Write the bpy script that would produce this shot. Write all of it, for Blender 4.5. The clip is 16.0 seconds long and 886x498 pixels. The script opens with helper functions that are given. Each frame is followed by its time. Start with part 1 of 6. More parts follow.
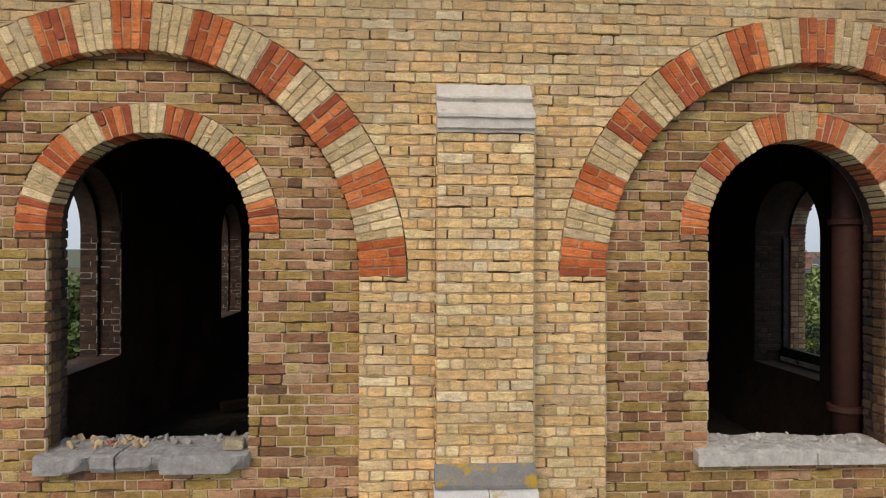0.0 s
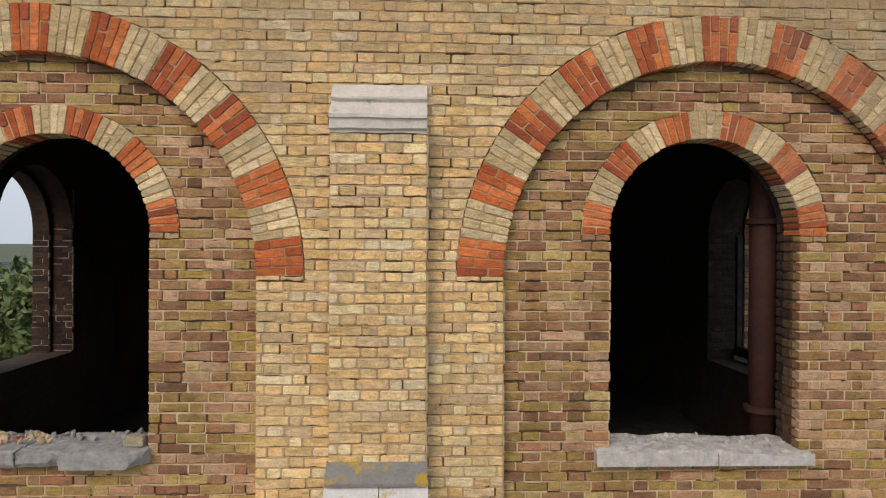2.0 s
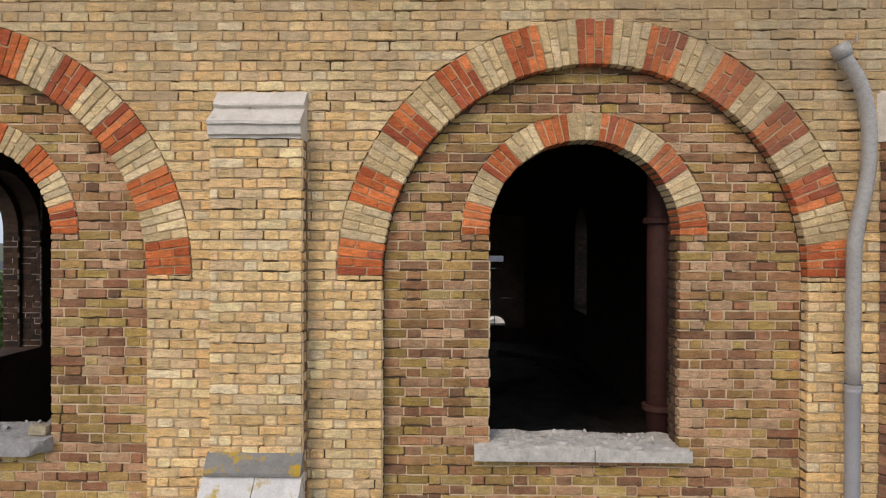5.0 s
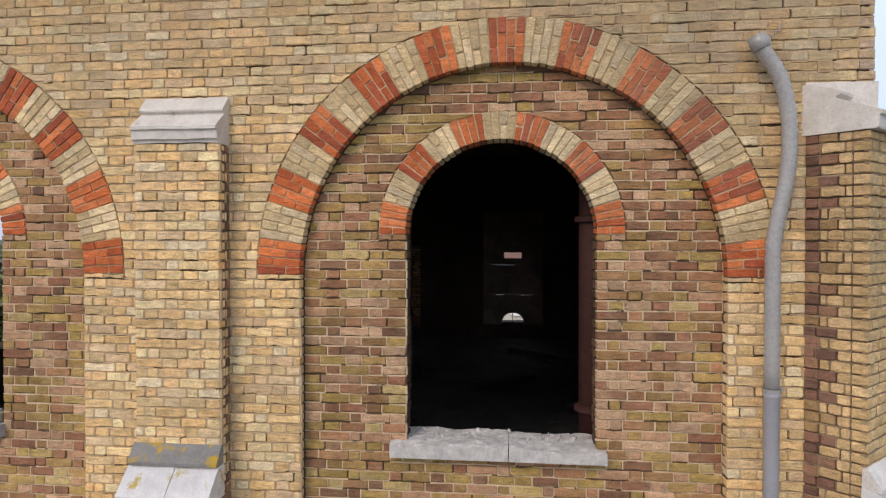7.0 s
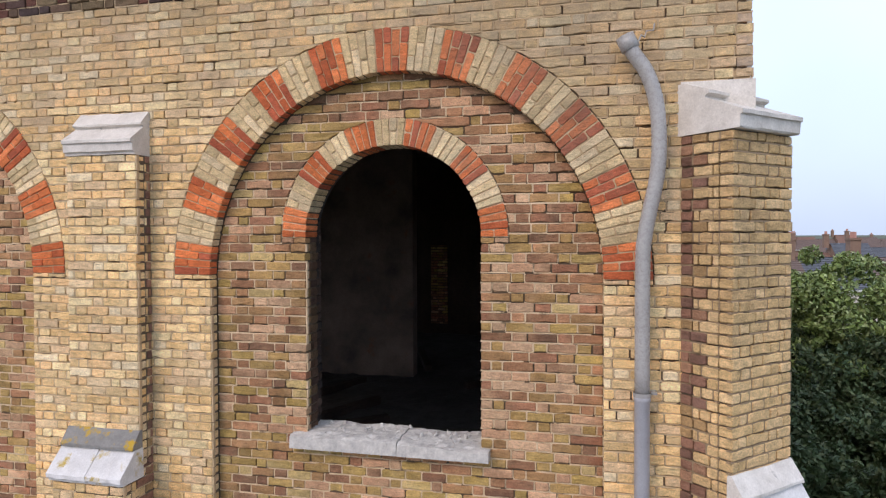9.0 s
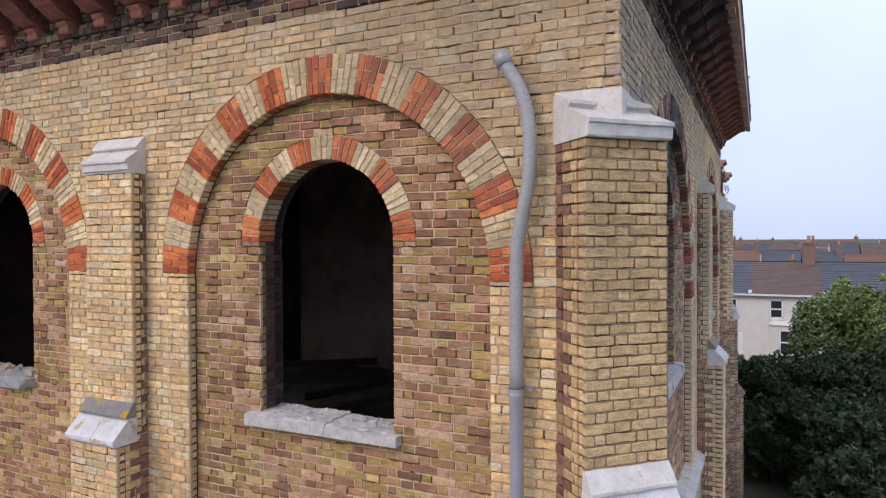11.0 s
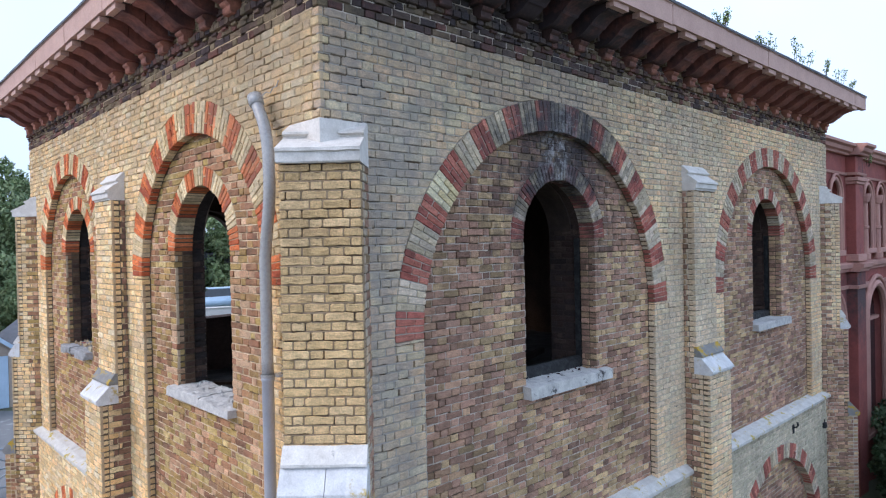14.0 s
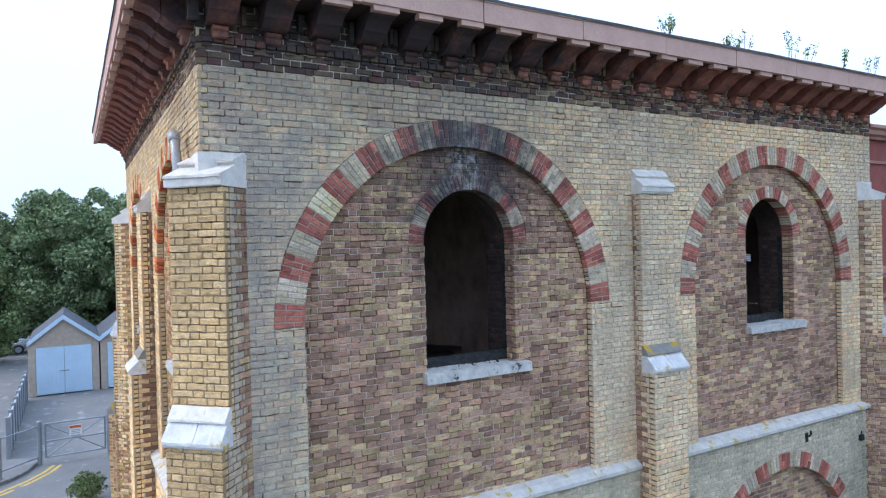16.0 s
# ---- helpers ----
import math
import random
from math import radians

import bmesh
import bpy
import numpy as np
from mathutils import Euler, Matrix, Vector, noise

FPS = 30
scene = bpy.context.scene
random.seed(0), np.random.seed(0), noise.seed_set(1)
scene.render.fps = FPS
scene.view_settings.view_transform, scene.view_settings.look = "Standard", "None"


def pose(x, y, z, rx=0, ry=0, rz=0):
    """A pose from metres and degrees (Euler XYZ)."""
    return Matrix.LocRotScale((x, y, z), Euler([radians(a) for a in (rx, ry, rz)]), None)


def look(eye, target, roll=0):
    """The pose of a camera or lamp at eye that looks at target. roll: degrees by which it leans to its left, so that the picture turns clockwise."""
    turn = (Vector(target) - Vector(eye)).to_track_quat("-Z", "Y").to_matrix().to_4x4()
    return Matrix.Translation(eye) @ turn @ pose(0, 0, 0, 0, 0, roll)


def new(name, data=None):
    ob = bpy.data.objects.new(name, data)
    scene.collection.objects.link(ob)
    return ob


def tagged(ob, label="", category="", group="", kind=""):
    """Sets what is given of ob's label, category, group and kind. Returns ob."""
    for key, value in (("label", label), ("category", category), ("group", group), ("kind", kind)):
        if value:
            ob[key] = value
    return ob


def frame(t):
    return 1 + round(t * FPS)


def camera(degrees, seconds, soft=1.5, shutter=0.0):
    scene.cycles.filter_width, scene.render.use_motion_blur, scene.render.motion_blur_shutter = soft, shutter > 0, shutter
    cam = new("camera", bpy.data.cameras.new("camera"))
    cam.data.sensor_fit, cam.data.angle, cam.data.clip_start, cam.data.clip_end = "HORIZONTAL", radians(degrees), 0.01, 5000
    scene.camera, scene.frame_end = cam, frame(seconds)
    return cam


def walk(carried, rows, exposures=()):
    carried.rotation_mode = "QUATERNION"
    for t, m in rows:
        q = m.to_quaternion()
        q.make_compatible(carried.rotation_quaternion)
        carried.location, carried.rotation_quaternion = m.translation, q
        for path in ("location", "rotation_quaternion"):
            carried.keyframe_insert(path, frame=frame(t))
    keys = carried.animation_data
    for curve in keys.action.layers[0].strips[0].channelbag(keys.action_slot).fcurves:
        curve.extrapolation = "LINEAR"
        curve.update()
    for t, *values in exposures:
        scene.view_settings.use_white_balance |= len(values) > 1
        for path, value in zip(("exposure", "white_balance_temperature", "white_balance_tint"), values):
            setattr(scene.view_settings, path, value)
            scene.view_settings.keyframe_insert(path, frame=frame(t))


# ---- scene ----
cam = camera(68.3, 16.0, soft=1.2)
PATH = [
    (0, (0.156, 0.089, 6.88), (0.269, 2.086, 6.884), 0.2),
    (0.5, (0.402, 0.075, 6.928), (0.49, 2.073, 6.915), 0.2),
    (1, (0.615, 0.077, 6.937), (0.698, 2.076, 6.924), 0.3),
    (1.5, (0.826, 0.071, 6.945), (0.907, 2.069, 6.927), 0.3),
    (2, (1.044, 0.03, 6.917), (1.119, 2.028, 6.907), 0.3),
    (2.5, (1.27, -0.009, 6.932), (1.338, 1.99, 6.918), 0.3),
    (3, (1.48, -0.062, 6.912), (1.543, 1.937, 6.907), 0.3),
    (3.5, (1.675, -0.095, 6.937), (1.723, 1.904, 6.923), 0.3),
    (6, (2.815, -0.164, 6.934), (2.698, 1.833, 6.918), 0.1),
    (6.5, (3.135, -0.146, 6.954), (2.969, 1.847, 6.932), 0.1),
    (7, (3.467, -0.138, 6.97), (3.249, 1.85, 6.941), 0.0),
    (7.5, (3.816, -0.13, 6.987), (3.549, 1.851, 6.951), -0.0),
    (8, (4.228, -0.118, 6.985), (3.903, 1.855, 6.95), -0.1),
    (8.5, (4.648, -0.097, 7.017), (4.253, 1.864, 6.976), -0.1),
    (9, (5.068, -0.061, 7.018), (4.6, 1.883, 6.979), -0.2),
    (9.2, (5.238, -0.065, 7.014), (4.738, 1.872, 6.977), -0.2),
    (11.3, (7.419, 0.239, 7.014), (6.477, 2.003, 6.987), -0.4),
    (11.5, (7.647, 0.36, 7.025), (6.664, 2.102, 6.997), -0.5),
    (12, (8.26, 0.594, 7.034), (7.238, 2.313, 7.009), -0.5),
    (12.5, (8.921, 0.872, 7.04), (7.86, 2.567, 7.015), -0.7),
    (13, (9.585, 1.216, 7.042), (8.379, 2.81, 7.018), -0.9),
    (13.5, (10.225, 1.569, 7.053), (8.887, 3.055, 7.03), -1.0),
    (14, (10.933, 1.954, 7.055), (9.483, 3.331, 7.035), -1.2),
    (14.5, (11.654, 2.351, 7.057), (10.116, 3.629, 7.039), -1.3),
    (15, (12.356, 2.796, 7.072), (10.745, 3.981, 7.053), -1.4),
    (15.5, (13.071, 3.299, 7.055), (11.394, 4.388, 7.041), -1.5),
    (16, (13.736, 3.827, 7.076), (11.998, 4.816, 7.057), -1.4),
]
walk(cam, [(t, look(eye, target, roll)) for t, eye, target, roll in PATH],
     exposures=[(0, -0.18, 7180, 15), (5, -0.10, 6930, 16), (8, 0.06, 6460, 19), (9, 0.15, 6340, 20), (11.5, -0.02, 6180, 25), (12.5, 0.06, 6040, 22), (13.5, 0.31, 5800, 18), (14.5, 0.48, 5650, 17), (16, 0.60, 5580, 15)])


# ---- world, sun and exposure ----
SUN_ELEV, SUN_AZ = 38.0, 205.0      # degrees; azimuth as a compass bearing, y is north
world = bpy.data.worlds.new("sky")
scene.world = world
world.use_nodes = True
wn = world.node_tree
wn.nodes.clear()
w_out = wn.nodes.new("ShaderNodeOutputWorld")
w_bg = wn.nodes.new("ShaderNodeBackground")
w_sky = wn.nodes.new("ShaderNodeTexSky")
w_sky.sky_type, w_sky.sun_disc = "NISHITA", False
w_sky.sun_elevation, w_sky.sun_rotation = radians(SUN_ELEV), radians(SUN_AZ)
w_sky.dust_density, w_sky.air_density = 3.0, 1.0
w_mix = wn.nodes.new("ShaderNodeMix")
w_mix.data_type = "RGBA"
w_mix.inputs[0].default_value = 0.8
w_mix.inputs[7].default_value = (7.2, 8.8, 10.6, 1)      # thin even cloud over the blue
wn.links.new(w_sky.outputs[0], w_mix.inputs[6])
w_co = wn.nodes.new("ShaderNodeTexCoord")
w_noise = wn.nodes.new("ShaderNodeTexNoise")
w_noise.inputs["Scale"].default_value, w_noise.inputs["Detail"].default_value = 1.6, 4
w_ramp = wn.nodes.new("ShaderNodeMapRange")
w_ramp.inputs[1].default_value, w_ramp.inputs[2].default_value = 0.35, 0.7
w_ramp.inputs[3].default_value, w_ramp.inputs[4].default_value = 0.9, 1.12
w_mul = wn.nodes.new("ShaderNodeVectorMath")
w_mul.operation = "SCALE"
wn.links.new(w_co.outputs["Generated"], w_noise.inputs["Vector"])
wn.links.new(w_noise.outputs[0], w_ramp.inputs[0])
wn.links.new(w_mix.outputs[2], w_mul.inputs[0])
wn.links.new(w_ramp.outputs[0], w_mul.inputs["Scale"])
w_sep = wn.nodes.new("ShaderNodeSeparateXYZ")
w_grad = wn.nodes.new("ShaderNodeMapRange")                # an overcast sky brightens towards the zenith
w_grad.inputs[1].default_value, w_grad.inputs[2].default_value = 0.0, 0.8
w_grad.inputs[3].default_value, w_grad.inputs[4].default_value = 0.8, 1.25
w_mul2 = wn.nodes.new("ShaderNodeVectorMath")
w_mul2.operation = "SCALE"
wn.links.new(w_co.outputs["Generated"], w_sep.inputs[0])
wn.links.new(w_sep.outputs[2], w_grad.inputs[0])
wn.links.new(w_mul.outputs[0], w_mul2.inputs[0])
wn.links.new(w_grad.outputs[0], w_mul2.inputs["Scale"])
wn.links.new(w_mul2.outputs[0], w_bg.inputs["Color"])
w_bg.inputs["Strength"].default_value = 0.125
wn.links.new(w_bg.outputs[0], w_out.inputs[0])

sun = new("sun", bpy.data.lights.new("sun", "SUN"))
sun.data.energy, sun.data.angle, sun.data.color = 1.15, radians(22), (1.0, 0.83, 0.62)
_az, _el = radians(SUN_AZ), radians(SUN_ELEV)
sun.matrix_world = look((0, 0, 60), (-math.sin(_az) * math.cos(_el), -math.cos(_az) * math.cos(_el), 60 - math.sin(_el)))


# ---- materials ----
def node_mat(name):
    m = bpy.data.materials.new(name)
    m.use_nodes = True
    return m, m.node_tree, m.node_tree.nodes["Principled BSDF"]


def add(nt, kind, **inputs):
    n = nt.nodes.new(kind)
    for k, v in inputs.items():
        n.inputs[k].default_value = v
    return n


def ramp_node(nt, stops, constant=False):
    n = nt.nodes.new("ShaderNodeValToRGB")
    n.color_ramp.interpolation = "CONSTANT" if constant else "LINEAR"
    el = n.color_ramp.elements
    while len(el) < len(stops):
        el.new(1.0)
    for e, (p, c) in zip(el, stops):
        e.position, e.color = p, (*c, 1)
    return n


def times(nt, a, b):
    m = nt.nodes.new("ShaderNodeMix")
    m.data_type, m.blend_type = "RGBA", "MULTIPLY"
    m.inputs[0].default_value = 1
    nt.links.new(a, m.inputs[6])
    nt.links.new(b, m.inputs[7])
    return m.outputs[2]


def blend(nt, fac, a, colour):
    m = nt.nodes.new("ShaderNodeMix")
    m.data_type = "RGBA"
    nt.links.new(fac, m.inputs[0])
    nt.links.new(a, m.inputs[6])
    m.inputs[7].default_value = (*colour, 1)
    return m.outputs[2]


def grey_range(nt, src, a, b, lo, hi):
    r = add(nt, "ShaderNodeMapRange")
    nt.links.new(src, r.inputs[0])
    for i, v in zip((1, 2, 3, 4), (a, b, lo, hi)):
        r.inputs[i].default_value = v
    return r.outputs[0]


def noise_out(nt, scale, detail=4.0, rough=0.6, stretch=None):
    g = nt.nodes.new("ShaderNodeNewGeometry")
    n = add(nt, "ShaderNodeTexNoise", Scale=scale, Detail=detail, Roughness=rough)
    if stretch:
        mp = nt.nodes.new("ShaderNodeMapping")
        mp.inputs["Scale"].default_value = stretch
        nt.links.new(g.outputs["Position"], mp.inputs[0])
        nt.links.new(mp.outputs[0], n.inputs["Vector"])
    else:
        nt.links.new(g.outputs["Position"], n.inputs["Vector"])
    return n.outputs[0]


def bump(nt, bsdf, height, strength, distance):
    b = add(nt, "ShaderNodeBump", Strength=strength, Distance=distance)
    nt.links.new(height, b.inputs["Height"])
    nt.links.new(b.outputs[0], bsdf.inputs["Normal"])


def soot_mask(nt, centre, radius, stretch, most=0.9, grain=2.2, speckle=0.0):
    """How sooty a place is: full near the mouth of the fire, ragged at the rim; speckle breaks it into crusts."""
    g = nt.nodes.new("ShaderNodeNewGeometry")
    sub = nt.nodes.new("ShaderNodeVectorMath")
    sub.operation = "SUBTRACT"
    sub.inputs[1].default_value = centre
    nt.links.new(g.outputs["Position"], sub.inputs[0])
    sc = nt.nodes.new("ShaderNodeVectorMath")
    sc.operation = "MULTIPLY"
    sc.inputs[1].default_value = stretch
    nt.links.new(sub.outputs[0], sc.inputs[0])
    ln = nt.nodes.new("ShaderNodeVectorMath")
    ln.operation = "LENGTH"
    nt.links.new(sc.outputs[0], ln.inputs[0])
    n = grey_range(nt, noise_out(nt, grain, 6, 0.68), 0.32, 0.68, 0.0, 1.0)
    ad = nt.nodes.new("ShaderNodeMath")
    ad.operation = "MULTIPLY_ADD"
    ad.inputs[1].default_value = -1.1 * radius
    nt.links.new(n, ad.inputs[0])
    nt.links.new(ln.outputs["Value"], ad.inputs[2])
    mask = grey_range(nt, ad.outputs[0], -0.35 * radius, 0.85 * radius, most, 0.0)
    if speckle:
        mu = nt.nodes.new("ShaderNodeMath")
        mu.operation = "MULTIPLY"
        nt.links.new(mask, mu.inputs[0])
        nt.links.new(grey_range(nt, noise_out(nt, speckle, 6, 0.75), 0.46, 0.58, 0.0, 1.0), mu.inputs[1])
        mask = mu.outputs[0]
    return mask


def brick_mat(name, palette, patch=None, bloom=None, speck=0.26, soot=(), stain=0.25, rough=0.92, vary=0.2, drift=0.0):
    """Fired clay: each brick takes its own colour, with grain, darker specks and broad weathering. drift: how far batches of one colour gather in stretches of the wall."""
    m, nt, b = node_mat(name)
    oi = nt.nodes.new("ShaderNodeObjectInfo")
    ge = nt.nodes.new("ShaderNodeNewGeometry")
    s = nt.nodes.new("ShaderNodeMath")
    s.operation = "ADD"
    nt.links.new(oi.outputs["Random"], s.inputs[0])
    nt.links.new(ge.outputs["Random Per Island"], s.inputs[1])
    f = nt.nodes.new("ShaderNodeMath")
    f.operation = "FRACT"
    nt.links.new(s.outputs[0], f.inputs[0])
    n = len(palette)
    col = ramp_node(nt, [(i / n, c) for i, c in enumerate(palette)], not drift).outputs[0]
    if drift:
        gather = nt.nodes.new("ShaderNodeMath")
        gather.operation, gather.use_clamp = "ADD", True
        nt.links.new(f.outputs[0], gather.inputs[0])
        nt.links.new(grey_range(nt, noise_out(nt, 0.7, 2, 0.5), 0.3, 0.7, -drift, drift), gather.inputs[1])
        nt.links.new(gather.outputs[0], col.node.inputs[0])
    else:
        nt.links.new(f.outputs[0], col.node.inputs[0])
    s2 = nt.nodes.new("ShaderNodeMath")
    s2.operation = "MULTIPLY"
    s2.inputs[1].default_value = 37.7
    nt.links.new(f.outputs[0], s2.inputs[0])
    f2 = nt.nodes.new("ShaderNodeMath")
    f2.operation = "FRACT"
    nt.links.new(s2.outputs[0], f2.inputs[0])
    col = times(nt, col, grey_range(nt, f2.outputs[0], 0, 1, 1 - vary, 1 + 0.9 * vary))
    if patch:
        pm = grey_range(nt, noise_out(nt, 0.55, 3), 0.44, 0.62, 0.0, 0.6)
        col = blend(nt, pm, col, patch)
    broad = grey_range(nt, noise_out(nt, 0.9, 5), 0.3, 0.7, 1 - stain, 1 + 0.5 * stain)
    col = times(nt, col, broad)
    streak = grey_range(nt, noise_out(nt, 2.4, 4, 0.6, (1, 1, 0.16)), 0.5, 0.75, 1.0, 1 - 0.8 * stain)
    col = times(nt, col, streak)
    grain = noise_out(nt, 75, 7, 0.78)
    col = times(nt, col, grey_range(nt, grain, 0.32, 0.68, 1 - 1.2 * speck, 1 + 1.2 * speck))
    if bloom:
        col = blend(nt, grey_range(nt, noise_out(nt, 6.5, 5, 0.7), 0.5, 0.8, 0, 0.4), col, bloom)
    mottle = noise_out(nt, 13, 4, 0.65, (0.8, 0.8, 1.5))
    col = times(nt, col, grey_range(nt, mottle, 0.3, 0.7, 0.76, 1.24))
    crease = noise_out(nt, 30, 6, 0.72, (0.5, 0.5, 1.9))
    col = times(nt, col, grey_range(nt, crease, 0.54, 0.70, 1.1, 0.66))
    v = add(nt, "ShaderNodeTexVoronoi", Scale=70.0)
    nt.links.new(ge.outputs["Position"], v.inputs["Vector"])
    pits = grey_range(nt, v.outputs["Distance"], 0.03, 0.12, 0.6, 1.02)
    col = times(nt, col, pits)
    for centre, radius, stretch, dark, *rest in soot:
        col = blend(nt, soot_mask(nt, centre, radius, stretch, *rest), col, dark)
    nt.links.new(col, b.inputs["Base Color"])
    b.inputs["Roughness"].default_value = rough
    b.inputs["Specular IOR Level"].default_value = 0.25
    bump(nt, b, noise_out(nt, 26, 6, 0.72, (0.6, 0.6, 1.8)), 1.0, 0.017)
    return m


def plain_mat(name, colour, second=None, rough=0.8, scale=6.0, fine=60.0, depth=0.003, metal=0.0, third=None, spec=0.3, stretch=None, cut=(0.45, 0.62), tcut=(0.58, 0.68), soot=()):
    m, nt, b = node_mat(name)
    second = second or tuple(c * 0.7 for c in colour)
    col = ramp_node(nt, [(cut[0] - 0.12, colour), (cut[1] + 0.1, second)]).outputs[0]
    nt.links.new(noise_out(nt, scale, 6, 0.65, stretch), col.node.inputs[0])
    if third:
        col = blend(nt, grey_range(nt, noise_out(nt, scale * 0.6 + 1.3, 6, 0.7), tcut[0], tcut[1], 0, 1), col, third)
    col = times(nt, col, grey_range(nt, noise_out(nt, fine, 5, 0.7), 0.3, 0.7, 0.86, 1.1))
    for centre, radius, stretch_, dark, *rest in soot:
        col = blend(nt, soot_mask(nt, centre, radius, stretch_, *rest), col, dark)
    nt.links.new(col, b.inputs["Base Color"])
    nt.links.new(grey_range(nt, noise_out(nt, fine * 0.4, 4), 0.3, 0.7, max(rough - 0.12, 0.02), min(rough + 0.1, 1)), b.inputs["Roughness"])
    b.inputs["Metallic"].default_value = metal
    b.inputs["Specular IOR Level"].default_value = spec
    bump(nt, b, noise_out(nt, fine, 4, 0.65), 0.6, depth * 0.5)
    return m


TOP_DIRT = ((3.0, 5.0, 9.35), 1.1, (0.12, 1, 1.0), (0.42, 0.35, 0.26), 0.42, 3.0)
ARCH_GRIME = ((4.9, 5.0, 8.55), 1.0, (0.7, 1, 0.8), (0.26, 0.21, 0.15), 0.42, 3.0)
FIRE = ((6.1, 8.62, 8.08), 0.95, (1, 0.75, 0.7), (0.04, 0.036, 0.04), 0.9, 5.0)
RING_SOOT = ((6.1, 8.5, 8.55), 0.75, (1, 0.75, 1.0), (0.085, 0.078, 0.08), 0.62, 5.0)
WALL_SOOT = ((6.1, 8.2, 9.2), 1.5, (1, 0.5, 1.0), (0.20, 0.19, 0.175), 0.6, 3.0)
# Side wall turns greyer towards the front corner, brick and mortar alike.
CORNER_GREY = ((6.1, 5.45, 6.2), 1.0, (1, 1.0, 0.22), (0.27, 0.26, 0.25), 0.6, 4.0)
WHITE_BLOOM = ((6.05, 8.60, 8.14), 0.34, (1, 1.2, 0.75), (0.50, 0.48, 0.47), 0.62, 9.0, 12.0)
FIRE_HIGH = ((6.2, 7.2, 9.8), 1.3, (1, 0.42, 1.5), (0.06, 0.054, 0.058), 0.85, 3.0)
STOCK = [(0.815, 0.544, 0.249), (0.85, 0.581, 0.279), (0.757, 0.499, 0.224), (0.85, 0.62, 0.314), (0.787, 0.499, 0.22), (0.708, 0.488, 0.233), (0.838, 0.544, 0.264), (0.85, 0.666, 0.36)]
GREY_STOCK = [(0.824, 0.574, 0.321), (0.824, 0.626, 0.356), (0.772, 0.525, 0.303), (0.824, 0.585, 0.318), (0.824, 0.534, 0.295), (0.723, 0.504, 0.310), (0.824, 0.554, 0.291), (0.824, 0.655, 0.385)]
MIXED = [(0.561, 0.404, 0.172), (0.483, 0.328, 0.107), (0.404, 0.267, 0.083), (0.506, 0.333, 0.121), (0.371, 0.234, 0.083), (0.449, 0.279, 0.103), (0.392, 0.229, 0.093), (0.472, 0.262, 0.125), (0.337, 0.191, 0.083), (0.439, 0.220, 0.112), (0.392, 0.193, 0.098), (0.324, 0.165, 0.090), (0.219, 0.121, 0.072), (0.382, 0.171, 0.094), (0.301, 0.160, 0.090), (0.56, 0.33, 0.19), (0.52, 0.29, 0.165), (0.58, 0.37, 0.22)]
MIXED_SIDE = [(0.585, 0.406, 0.214), (0.483, 0.327, 0.177), (0.517, 0.353, 0.189), (0.436, 0.284, 0.159), (0.489, 0.301, 0.177), (0.416, 0.251, 0.156), (0.448, 0.257, 0.166), (0.387, 0.228, 0.154), (0.348, 0.205, 0.141), (0.408, 0.234, 0.159), (0.321, 0.191, 0.134), (0.375, 0.211, 0.144)]
RED = [(0.594, 0.154, 0.05), (0.672, 0.191, 0.063), (0.504, 0.122, 0.045), (0.717, 0.223, 0.081), (0.426, 0.106, 0.05)]
RED_OLD = [(0.371, 0.115, 0.084), (0.435, 0.150, 0.104), (0.298, 0.102, 0.077), (0.471, 0.177, 0.124)]
M_STOCK = brick_mat("yellow_stock_brick", STOCK + [(0.70, 0.49, 0.28), (0.80, 0.64, 0.40), (0.66, 0.47, 0.24), (0.77, 0.56, 0.32)], bloom=(0.72, 0.58, 0.38), stain=0.2, vary=0.13, soot=(TOP_DIRT, ARCH_GRIME))
M_STOCK_EVEN = brick_mat("even_stock_brick", [(0.623, 0.423, 0.205), (0.651, 0.446, 0.223), (0.586, 0.395, 0.186), (0.679, 0.474, 0.246), (0.614, 0.409, 0.200)], stain=0.3, vary=0.08)
M_PANEL = brick_mat("mixed_stock_brick", MIXED, bloom=(0.46, 0.33, 0.18), stain=0.25, vary=0.2, drift=0.16)
M_QUOIN = brick_mat("plum_quoin_brick", [(0.34, 0.185, 0.11), (0.27, 0.14, 0.092), (0.40, 0.255, 0.12), (0.22, 0.12, 0.085), (0.31, 0.16, 0.105)], stain=0.25)
# Front window reveals: darker browns than the panels around them.
M_REVEAL = brick_mat("dark_reveal_brick", [(0.18, 0.11, 0.06), (0.14, 0.08, 0.05), (0.16, 0.09, 0.055), (0.10, 0.058, 0.042), (0.12, 0.07, 0.05)], stain=0.4)
M_RED = brick_mat("orange_red_brick", RED, stain=0.15, speck=0.25, soot=(ARCH_GRIME,))
M_PALE = brick_mat("pale_gault_brick", [(0.74, 0.56, 0.31), (0.79, 0.62, 0.36), (0.67, 0.50, 0.27), (0.72, 0.56, 0.34)], stain=0.2, soot=(ARCH_GRIME,))
M_GREY = brick_mat("weathered_stock_brick", GREY_STOCK, patch=(0.56, 0.47, 0.35), bloom=(0.64, 0.55, 0.40), soot=(WALL_SOOT, CORNER_GREY), stain=0.25, vary=0.12)
# Base bricks: mossy grey, with the shade near the ground put into the colour.
M_BASE_SIDE = brick_mat("mossy_and_shaded_brick", [(0.53, 0.45, 0.31), (0.58, 0.50, 0.35), (0.48, 0.42, 0.29), (0.61, 0.51, 0.36)], patch=(0.40, 0.37, 0.26), stain=0.3, vary=0.12)
